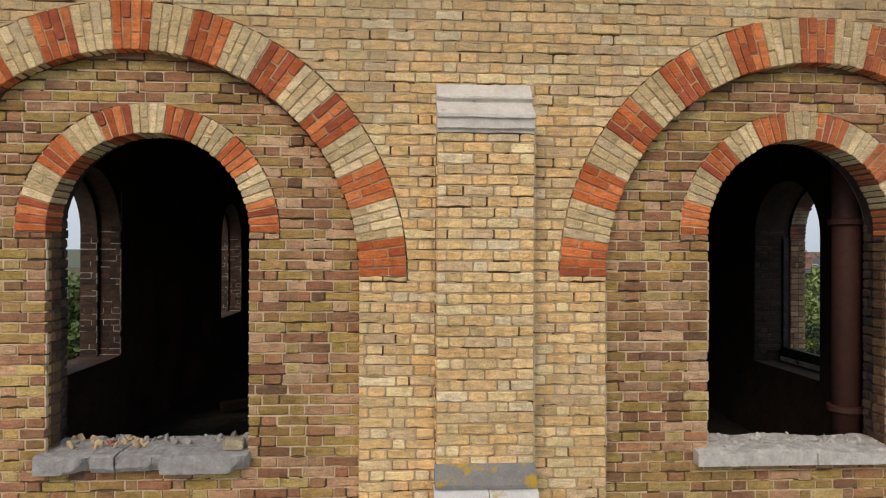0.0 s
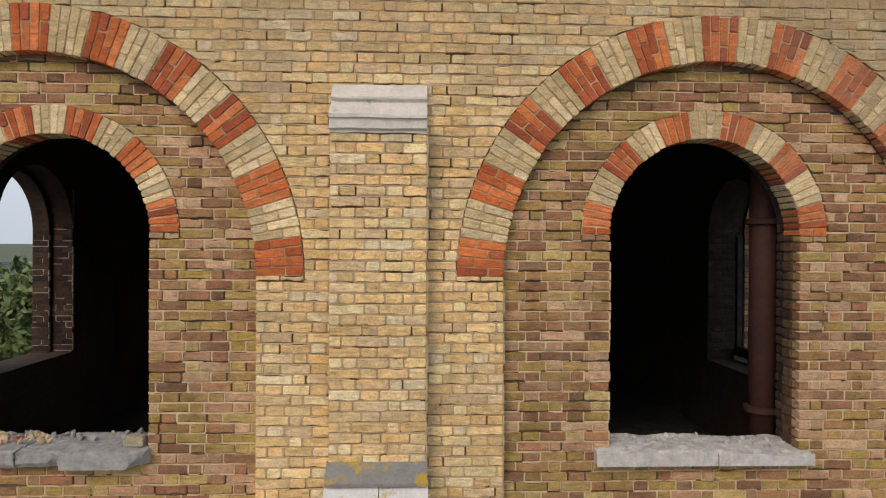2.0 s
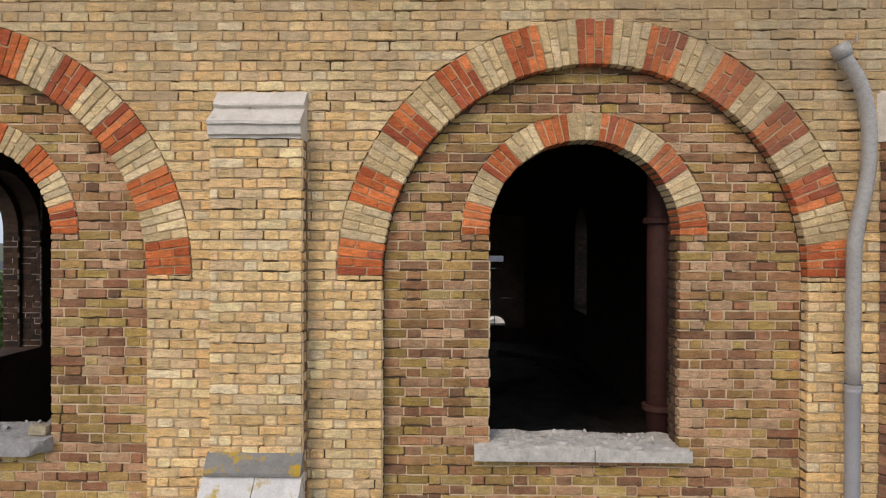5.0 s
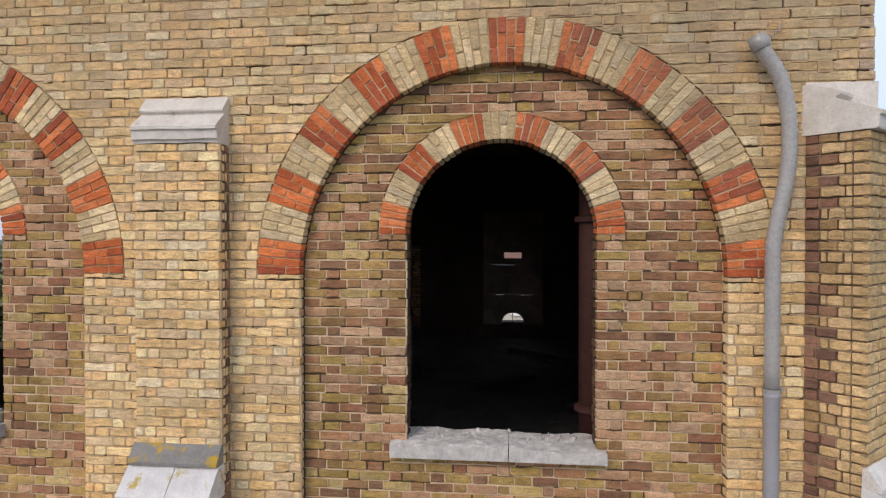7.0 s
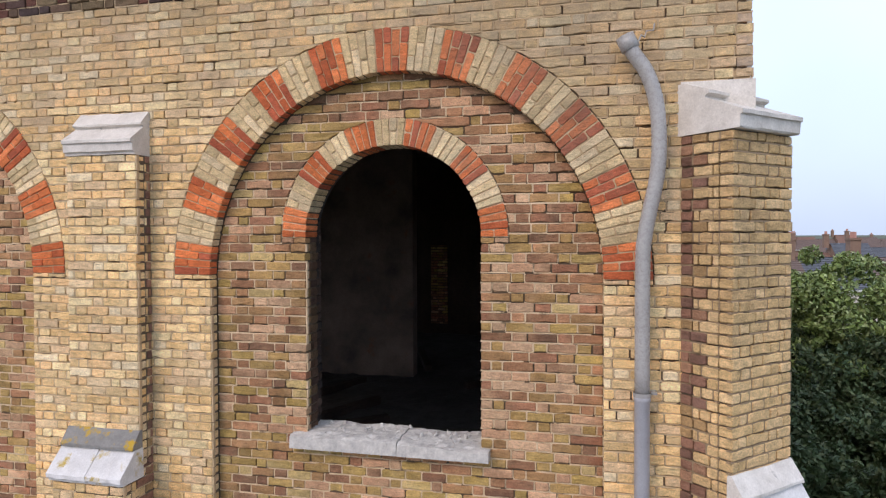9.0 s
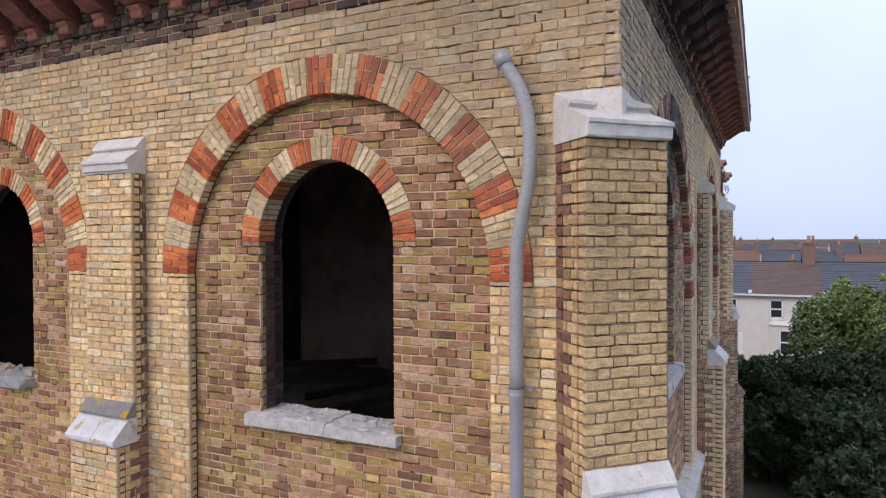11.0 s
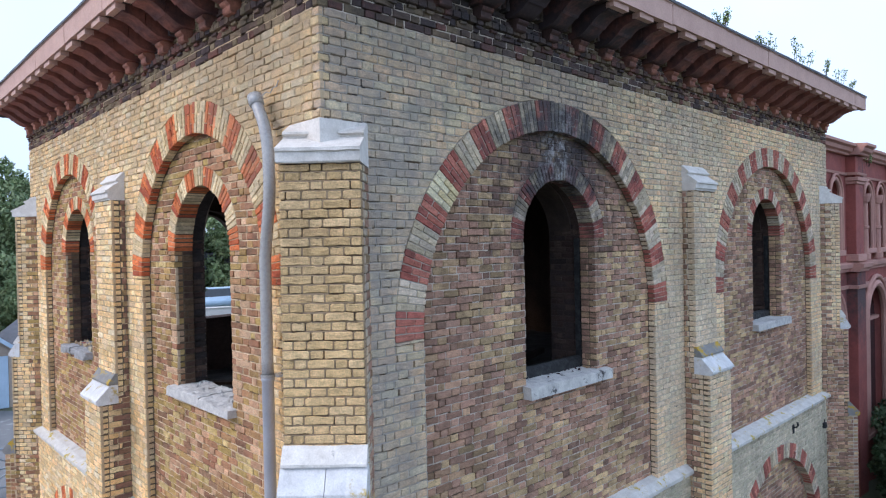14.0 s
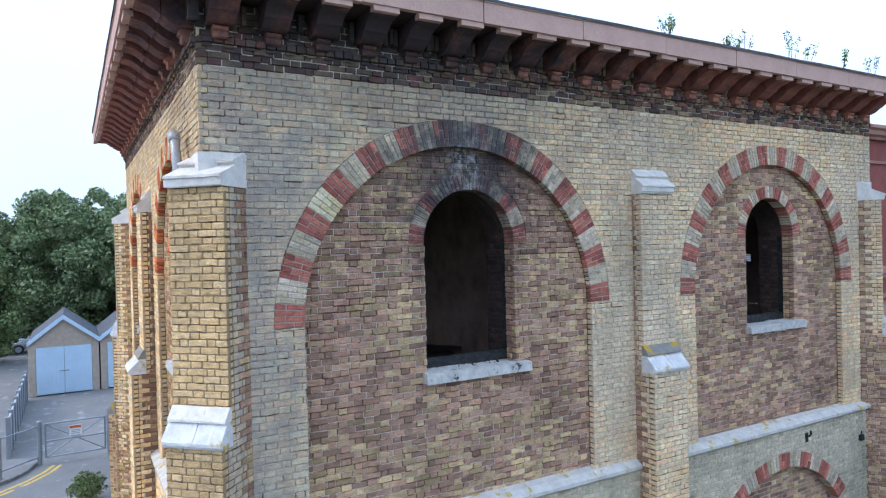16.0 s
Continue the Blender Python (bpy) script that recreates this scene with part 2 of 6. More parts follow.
M_PANEL_SIDE = brick_mat("sooty_mixed_brick", MIXED_SIDE, soot=(FIRE, WHITE_BLOOM), stain=0.35, vary=0.36, drift=0.25)
M_RED_OLD = brick_mat("dull_red_brick", RED_OLD, soot=(FIRE, RING_SOOT, WHITE_BLOOM), stain=0.25)
M_CREAM = brick_mat("clean_cream_brick", [(0.74, 0.62, 0.36), (0.68, 0.55, 0.30), (0.78, 0.68, 0.44)], stain=0.2)
M_PALE_SIDE = brick_mat("grey_gault_brick", [(0.532, 0.427, 0.283), (0.580, 0.468, 0.317), (0.475, 0.396, 0.288), (0.608, 0.491, 0.365)], soot=(FIRE, RING_SOOT, WHITE_BLOOM), stain=0.25)
M_BAND = brick_mat("dark_band_brick", [(0.20, 0.13, 0.09), (0.14, 0.085, 0.07), (0.26, 0.18, 0.11), (0.10, 0.07, 0.065), (0.22, 0.10, 0.075), (0.30, 0.22, 0.13)], soot=(FIRE_HIGH,), stain=0.3)
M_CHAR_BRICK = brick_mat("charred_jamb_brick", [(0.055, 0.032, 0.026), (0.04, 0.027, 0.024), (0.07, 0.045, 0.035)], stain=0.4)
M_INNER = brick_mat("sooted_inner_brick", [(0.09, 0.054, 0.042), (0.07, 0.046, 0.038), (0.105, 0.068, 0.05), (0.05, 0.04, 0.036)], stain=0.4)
M_MORTAR = plain_mat("sandy_mortar", (0.61, 0.45, 0.275), (0.46, 0.33, 0.195), 0.95, 7, 80, 0.004, third=(0.16, 0.11, 0.07), tcut=(0.62, 0.7))
M_MORTAR_PINK = plain_mat("pale_pointing", (0.71, 0.54, 0.35), (0.53, 0.385, 0.235), 0.95, 7, 80, 0.004, third=(0.20, 0.14, 0.085), tcut=(0.58, 0.68), soot=())
M_MORTAR_GREY = plain_mat("grey_mortar", (0.58, 0.49, 0.37), (0.42, 0.35, 0.265), 0.95, 7, 80, 0.004, third=(0.15, 0.13, 0.11), tcut=(0.62, 0.7), soot=(WALL_SOOT, CORNER_GREY, RING_SOOT))
M_MORTAR_DARK = plain_mat("brown_raked_mortar", (0.38, 0.27, 0.16), (0.24, 0.17, 0.105), 0.95, 7, 80, 0.004)
M_DEEP = plain_mat("dirty_old_mortar", (0.17, 0.12, 0.075), (0.10, 0.075, 0.05), 0.95, 7, 80, 0.004)
M_STRING = plain_mat("lichened_grey_stone", (0.62, 0.585, 0.53), (0.42, 0.385, 0.34), 0.85, 6, 70, 0.005, third=(0.46, 0.34, 0.06), cut=(0.5, 0.7), tcut=(0.56, 0.63))
M_POINT_GREY = plain_mat("grey_pointing", (0.64, 0.54, 0.44), (0.40, 0.33, 0.265), 0.95, 7, 80, 0.004, soot=(FIRE, WHITE_BLOOM))
M_STONE = plain_mat("pale_worn_stone", (0.76, 0.71, 0.645), (0.57, 0.52, 0.46), 0.8, 7, 70, 0.005, third=(0.27, 0.25, 0.22), tcut=(0.63, 0.72))
M_SILL = plain_mat("broken_grey_stone", (0.63, 0.595, 0.54), (0.36, 0.34, 0.32), 0.9, 11, 60, 0.014, third=(0.16, 0.15, 0.14), tcut=(0.64, 0.7))
M_SILL_SOOT = plain_mat("ash_stained_stone", (0.63, 0.595, 0.54), (0.40, 0.375, 0.345), 0.9, 9, 60, 0.008, third=(0.055, 0.05, 0.05), tcut=(0.57, 0.65))
M_SILL_OLD = plain_mat("old_broken_stone", (0.42, 0.405, 0.39), (0.24, 0.23, 0.22), 0.9, 11, 60, 0.014, third=(0.13, 0.125, 0.115), tcut=(0.62, 0.7))
M_SLATE_STONE = plain_mat("lichened_slate_stone", (0.26, 0.25, 0.23), (0.19, 0.18, 0.17), 0.85, 8, 60, 0.004, third=(0.46, 0.29, 0.03), tcut=(0.52, 0.6))
M_LICHEN_STONE = plain_mat("lichened_white_stone", (0.70, 0.68, 0.66), (0.48, 0.46, 0.44), 0.8, 6, 70, 0.004, third=(0.46, 0.33, 0.07), cut=(0.5, 0.7), tcut=(0.57, 0.66))
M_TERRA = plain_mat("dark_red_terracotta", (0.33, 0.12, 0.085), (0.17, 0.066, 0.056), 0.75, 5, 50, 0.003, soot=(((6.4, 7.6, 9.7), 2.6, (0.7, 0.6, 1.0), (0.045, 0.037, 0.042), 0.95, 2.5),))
M_FASCIA = plain_mat("pink_terracotta_slab", (0.58, 0.37, 0.295), (0.48, 0.30, 0.24), 0.75, 3, 50, 0.002)
M_PIPE = plain_mat("grey_painted_plastic", (0.41, 0.395, 0.375), (0.32, 0.305, 0.29), 0.3, 4, 90, 0.0006, spec=0.5)
# Lower pipe: paler plastic, plus the sky's reflection put into its colour.
M_PIPE_PALE = plain_mat("pale_sky_sheen_plastic", (0.50, 0.50, 0.53), (0.42, 0.42, 0.45), 0.38, 4, 90, 0.0006, spec=0.5)
M_RUST = plain_mat("rusty_iron_pipe", (0.075, 0.028, 0.022), (0.045, 0.02, 0.017), 0.7, 7, 70, 0.002)
# Soffit slab's deep shade is put into this near-black; charred scraps use it too.
M_SOFFIT = plain_mat("shade_and_char_black", (0.06, 0.035, 0.032), (0.035, 0.024, 0.024), 0.85, 5, 50, 0.003)
M_TIMBER = plain_mat("peeling_dark_timber", (0.012, 0.012, 0.012), (0.045, 0.045, 0.043), 0.7, 14, 60, 0.003, cut=(0.55, 0.6))
M_ROOF = plain_mat("lead_roof", (0.10, 0.10, 0.105), (0.07, 0.07, 0.075), 0.6, 2, 40, 0.003)
M_PLASTER = plain_mat("blackened_plaster", (0.36, 0.27, 0.205), (0.12, 0.095, 0.08), 0.95, 1.4, 30, 0.006, third=(0.30, 0.15, 0.09), tcut=(0.6, 0.72))
M_FLOOR = plain_mat("charred_floor", (0.09, 0.08, 0.072), (0.04, 0.036, 0.033), 0.9, 1.5, 30, 0.01)


# ---- helpers for things ----
def surf(o, u):
    """Frame of a wall face: x runs along it, y into it, z up."""
    ux = Vector((*u, 0)).normalized()
    ny = Vector((0, 0, 1)).cross(ux)
    return Matrix(((ux.x, ny.x, 0, o[0]), (ux.y, ny.y, 0, o[1]), (0, 0, 1, o[2] if len(o) > 2 else 0), (0, 0, 0, 1)))


def mesh_from(name, verts, faces, mat, smooth=False):
    me = bpy.data.meshes.new(name)
    me.from_pydata([tuple(v) for v in verts], [], faces)
    me.materials.append(mat)
    if smooth:
        me.polygons.foreach_set("use_smooth", [True] * len(me.polygons))
    me.update()
    return me


def thing(name, label, category, group="", kind="", m=None):
    e = tagged(new(name), label, category, group, kind)
    e.empty_display_size = 0.2
    if m is not None:
        e.matrix_world = m
    return e


def put(name, me, parent, m=None, label="", kind=""):
    """A part: the mesh under its thing; m is its pose in the thing's own frame."""
    ob = new(name, me)
    ob.parent = parent
    if m is not None:
        ob.matrix_basis = m
    return tagged(ob, label, kind=kind)


def weld(bm):
    """Joins the slices of a wall and drops the faces between them."""
    bmesh.ops.remove_doubles(bm, verts=bm.verts, dist=1e-5)
    bm.verts.index_update()
    seen = {}
    for f in bm.faces:
        seen.setdefault(frozenset(v.index for v in f.verts), []).append(f)
    bmesh.ops.delete(bm, geom=[f for fs in seen.values() if len(fs) > 1 for f in fs], context="FACES_ONLY")


def part(name, bm, mat, parent, label="", smooth=False, m=None):
    me = bpy.data.meshes.new(name)
    bmesh.ops.recalc_face_normals(bm, faces=bm.faces)
    bm.to_mesh(me)
    bm.free()
    me.materials.append(mat)
    if smooth:
        me.polygons.foreach_set("use_smooth", [True] * len(me.polygons))
    return put(name, me, parent, m, label)


def box(bm, a, b, m=None, bev=0.0):
    vs = [bm.verts.new((x, y, z)) for x in (a[0], b[0]) for y in (a[1], b[1]) for z in (a[2], b[2])]
    fs = [bm.faces.new([vs[i] for i in f]) for f in ((0, 1, 3, 2), (4, 6, 7, 5), (0, 4, 5, 1), (2, 3, 7, 6), (0, 2, 6, 4), (1, 5, 7, 3))]
    if bev:
        es = list({e for f in fs for e in f.edges})
        r = bmesh.ops.bevel(bm, geom=es, offset=bev, segments=2, profile=0.5, affect="EDGES")
        vs = list({v for f in r["faces"] for v in f.verts} | {v for v in vs if v.is_valid})
    if m is not None:
        bmesh.ops.transform(bm, matrix=m, verts=[v for v in vs if v.is_valid])
    return vs


def extrude_profile(bm, pts, u0, u1, cuts=1, jitter=0.0, rng=random):
    """Profile of (y, z) drawn along x from u0 to u1."""
    rings = []
    for i in range(cuts + 1):
        u = u0 + (u1 - u0) * i / cuts
        rings.append([bm.verts.new((u, y + rng.uniform(-jitter, jitter), z + rng.uniform(-jitter, jitter))) for y, z in pts])
    n = len(pts)
    for a, b in zip(rings, rings[1:]):
        for i in range(n):
            bm.faces.new((a[i], a[(i + 1) % n], b[(i + 1) % n], b[i]))
    bm.faces.new(rings[0])
    bm.faces.new(rings[-1][::-1])


def tube(bm, path, radius, seg=14, caps=True):
    """A round pipe along a list of points; radius may be one number or one per point."""
    path = [Vector(p) for p in path]
    rings = []
    for i, p in enumerate(path):
        d = (path[min(i + 1, len(path) - 1)] - path[max(i - 1, 0)]).normalized()
        a = d.orthogonal().normalized() if i == 0 else (a - d * a.dot(d)).normalized()
        b = d.cross(a)
        r = radius[i] if isinstance(radius, (list, tuple)) else radius
        rings.append([bm.verts.new(p + r * (math.cos(t) * a + math.sin(t) * b)) for t in (2 * math.pi * k / seg for k in range(seg))])
    for r0, r1 in zip(rings, rings[1:]):
        for k in range(seg):
            bm.faces.new((r0[k], r0[(k + 1) % seg], r1[(k + 1) % seg], r1[k]))
    if caps:
        bm.faces.new(rings[0][::-1])
        bm.faces.new(rings[-1])


# ---- brickwork ----
COURSE, STRETCH, HEAD = 0.08, 0.236, 0.118


def brick_geo(q, face, depth, rng, rag=0.003, edge=0.0045):
    """One worn brick from its four corners in the wall's plane (x, z): a ragged outline with rounded arrises, standing from face back by depth."""
    pts = []
    cx, cz = sum(p[0] for p in q) / 4, sum(p[1] for p in q) / 4
    for i in range(4):
        (x0, z0), (x1, z1) = q[i], q[(i + 1) % 4]
        ln = max(math.hypot(x1 - x0, z1 - z0), 1e-4)
        xp, zp = q[i - 1]
        lp = max(math.hypot(xp - x0, zp - z0), 1e-4)
        w = rng.uniform(0.2, 1.0) * min(0.013, 0.25 * ln, 0.25 * lp)
        pts.append((x0 + (xp - x0) / lp * w, z0 + (zp - z0) / lp * w))
        pts.append((x0 + (x1 - x0) / ln * w, z0 + (z1 - z0) / ln * w))
        k = 2 if ln > 0.15 else (1 if ln > 0.09 else 0)
        for n in range(1, k + 1):
            t = (n + rng.uniform(-0.25, 0.25)) / (k + 1)
            j = rng.uniform(-rag, rag * 0.8)
            pts.append((x0 + (x1 - x0) * t + (z1 - z0) / ln * j, z0 + (z1 - z0) * t - (x1 - x0) / ln * j))
    n = len(pts)
    out = face + rng.uniform(-0.005, 0.004)
    tx, tz = rng.uniform(-0.02, 0.02), rng.uniform(-0.035, 0.035)
    vs = [(x, face + depth, z) for x, z in pts]
    vs += [(x, out + edge * 0.85 + tx * (x - cx) + tz * (z - cz), z) for x, z in pts]
    for x, z in pts:
        e = edge * rng.uniform(0.7, 1.3)
        ix, iz = x - math.copysign(min(e, abs(x - cx) * 0.45), x - cx), z - math.copysign(min(e, abs(z - cz) * 0.45), z - cz)
        vs.append((ix, out + tx * (x - cx) + tz * (z - cz) + rng.uniform(-0.0012, 0.0012), iz))
    fs = []
    for a in (0, n):
        fs += [(a + i, a + (i + 1) % n, a + n + (i + 1) % n, a + n + i) for i in range(n)]
    fs.append(tuple(range(2 * n, 3 * n)))
    return vs, fs


class Bricks:
    """Gathers bricks of one look; those of the chosen stretch become objects of their own, the rest one joined part."""

    def __init__(self, mat, parent, m, seed=1, near=None, limit=0, joint=0.0135, rag=0.0085, pointing=None, kept=0.88):
        self.mat, self.parent, self.m, self.rng = mat, parent, m, random.Random(seed)
        self.near, self.limit, self.count = near, limit, 0
        self.joint, self.rag = joint, rag
        self.verts, self.faces, self.shared = [], [], {}
        self.pointing, self.kept, self.pv, self.pf = pointing, kept, [], []

    def strip(self, x0, x1, z0, z1, face):
        """A flake of old pointing standing in a joint."""
        rng, n = self.rng, len(self.pv)
        j = lambda: rng.uniform(-0.0014, 0.0014)
        o = face + rng.uniform(0.003, 0.0105)
        front = [(x0 + j(), o + j(), z0 + j()), (x1 + j(), o + j(), z0 + j()), (x1 + j(), o + j(), z1 + j()), (x0 + j(), o + j(), z1 + j())]
        self.pv += front + [(x, face + 0.04, z) for x, y, z in front]
        self.pf += [(n, n + 1, n + 2, n + 3)] + [(n + i, n + 4 + i, n + 4 + (i + 1) % 4, n + (i + 1) % 4) for i in range(4)]

    def point(self, a, b, z0, z1, face):
        """Pointing under a brick and at its far end, cracked away from one side, lost here and there."""
        if not self.pointing:
            return
        rng, g = self.rng, self.joint / 2
        if rng.random() < self.kept:
            c0, c1 = rng.choice(((0.0, 0.0045), (0.0, 0.0065), (0.001, 0.0035), (0.004, 0.001)))
            cut = rng.uniform(0.0, 0.35) * (b - a) if rng.random() < 0.12 else 0.0
            self.strip(a, b - cut, z0 - g - 0.002 + c0, z0 + g + 0.002 - c1, face)
        if rng.random() < self.kept - 0.06:
            c0, c1 = rng.choice(((0.0, 0.0055), (0.005, 0.0), (0.002, 0.002)))
            self.strip(b - g - 0.002 + c0, b + g + 0.002 - c1, z0 + g, z1 - g, face)

    def lay(self, q, face, depth, whole=""):
        if whole and self.count < self.limit and self.near(q[0][0], q[0][1]):
            key = (whole, self.rng.randrange(5), round(depth, 3))
            w, h = q[1][0] - q[0][0], q[3][1] - q[0][1]
            if key not in self.shared:
                qq = [(0, 0), (w, 0), (w, h), (0, h)]
                self.shared[key] = (mesh_from("brick", *brick_geo(qq, 0, depth, self.rng, self.rag), self.mat), w)
            me, w0 = self.shared[key]
            put("brick", me, self.parent, self.m @ Matrix.Translation((q[0][0], face + self.rng.uniform(-0.002, 0.003), q[0][1])) @ Matrix.Diagonal((w / w0, 1, 1, 1)))
            self.count += 1
            return
        n = len(self.verts)
        vs, fs = brick_geo(q, face, depth, self.rng, self.rag)
        self.verts += vs
        self.faces += [tuple(i + n for i in f) for f in fs]

    def done(self, name="brickwork", label=""):
        if self.verts:
            put(name, mesh_from(name, self.verts, self.faces, self.mat), self.parent, self.m, label, "stuff")
        if self.pv:
            put("pointing", mesh_from("pointing", self.pv, self.pf, self.pointing), self.parent, self.m, "", "stuff")


def courses(z0, z1):
    k = math.floor(z0 / COURSE + 0.02)
    while k * COURSE < z1 - 0.02:
        a, b = max(k * COURSE, z0), min((k + 1) * COURSE, z1)
        if b - a > 0.02:
            yield k, a, b
        k += 1


def run(bk, k, z0, z1, left, right, face, depth, anchor=0.0):
    """One course in Flemish bond between two ends, each given at the course's foot and head."""
    zl, zh = z0 + bk.joint / 2, z1 - bk.joint / 2
    mn, mx = min(left), max(right)
    if mx - mn < 0.02:
        return
    per = STRETCH + HEAD
    off = anchor + (0.5 * per + 0.0 if k % 2 else 0.0) + 0.012 * math.sin(k * 2.7)
    edges = []
    i = math.floor((mn - off) / per) - 1
    while off + i * per < mx + per:
        u = off + i * per
        j = 0.012 * math.sin(i * 12.9 + k * 78.2)
        edges += [u + j, u + STRETCH + 0.014 * math.sin(i * 7.1 + k * 3.3)]
        i += 1
    lo, hi = max(left), min(right)
    ins = [u for u in edges if lo + 0.045 < u < hi - 0.045]
    ends = [None] + ins + [None]
    for n, (a, b) in enumerate(zip(ends, ends[1:])):
        a0, a1 = (left if a is None else (a, a))
        b0, b1 = (right if b is None else (b, b))
        g = bk.joint / 2
        if b0 - a0 < 0.02 and b1 - a1 < 0.02:
            continue
        q = [(a0 + g, zl), (max(b0 - g, a0 + g + 0.004), zl), (max(b1 - g, a1 + g + 0.004), zh), (a1 + g, zh)]
        whole = ""
        if a is not None and b is not None and z1 - z0 > COURSE - 0.003:
            whole = "s" if b - a > 0.17 else "h"
        bk.lay(q, face, depth, whole)
        bk.point(max(a0, a1), min(b0, b1), z0, z1, face)


def lay_wall(bk, z0, z1, spans, face, depth, anchor=0.0):
    """Courses from z0 to z1; spans(z) gives the list of (u0, u1) at a height."""
    for k, a, b in courses(z0, z1):
        lo, hi, mid = spans(a + 0.006), spans(b - 0.006), spans((a + b) / 2)
        if len(lo) != len(mid):
            lo = mid
        if len(hi) != len(mid):
            hi = mid
        for p, q in zip(lo, hi):
            run(bk, k, a, b, (p[0], q[0]), (p[1], q[1]), face, depth, anchor)


def minus(spans, hole):
    out = []
    for a, b in spans:
        if hole is None or hole[1] <= a or hole[0] >= b:
            out.append((a, b))
            continue
        if hole[0] > a:
            out.append((a, hole[0]))
        if hole[1] < b:
            out.append((hole[1], b))
    return out


class Arch:
    """A round-headed opening: centre, foot, springing and radius; stilt: how far the ring runs down past the springing."""

    def __init__(self, c, foot, spring, r, stilt=0.0):
        self.c, self.foot, self.spring, self.r, self.stilt = c, foot, spring, r, stilt

    def at(self, z, grow=0.0, foot=None):
        r = self.r + grow
        if z < (self.foot if foot is None else foot) or z >= self.spring + r:
            return None
        w = r if z <= self.spring else math.sqrt(max(r * r - (z - self.spring) ** 2, 0))
        return (self.c - w, self.c + w)

    def top(self, u, grow=0.0):
        r = self.r + grow
        return self.spring + math.sqrt(max(r * r - (u - self.c) ** 2, 0))


def slab(bm, u0, u1, z0, z1, y0, y1, arches=(), grow=0.0):
    """Solid wall with arched openings right through it, from y0 to y1."""
    cuts = {u0, u1}
    for a in arches:
        r = a.r + grow
        cuts |= {a.c - r * math.cos(math.pi * i / 28) for i in range(29)}
    cuts = sorted(c for c in cuts if u0 - 1e-6 <= c <= u1 + 1e-6)
    for a, b in zip(cuts, cuts[1:]):
        if b - a < 1e-5:
            continue
        mid = (a + b) / 2
        seg = [(z0, z0, z1, z1)]
        for ar in arches:
            if abs(mid - ar.c) < ar.r + grow:
                n = []
                for s in seg:
                    ta, tb = ar.top(a, grow), ar.top(b, grow)
                    if ar.foot > s[0]:
                        n.append((s[0], s[1], ar.foot, ar.foot))
                    n.append((ta, tb, s[2], s[3]))
                seg = n
        for la, lb, ha, hb in seg:
            vs = [bm.verts.new(p) for p in ((a, y0, la), (b, y0, lb), (b, y0, hb), (a, y0, ha), (a, y1, la), (b, y1, lb), (b, y1, hb), (a, y1, ha))]
            for f in ((0, 1, 2, 3), (7, 6, 5, 4), (4, 5, 1, 0), (3, 2, 6, 7), (0, 3, 7, 4), (1, 5, 6, 2)):
                bm.faces.new([vs[i] for i in f])
    bm.verts.index_update()
    weld(bm)


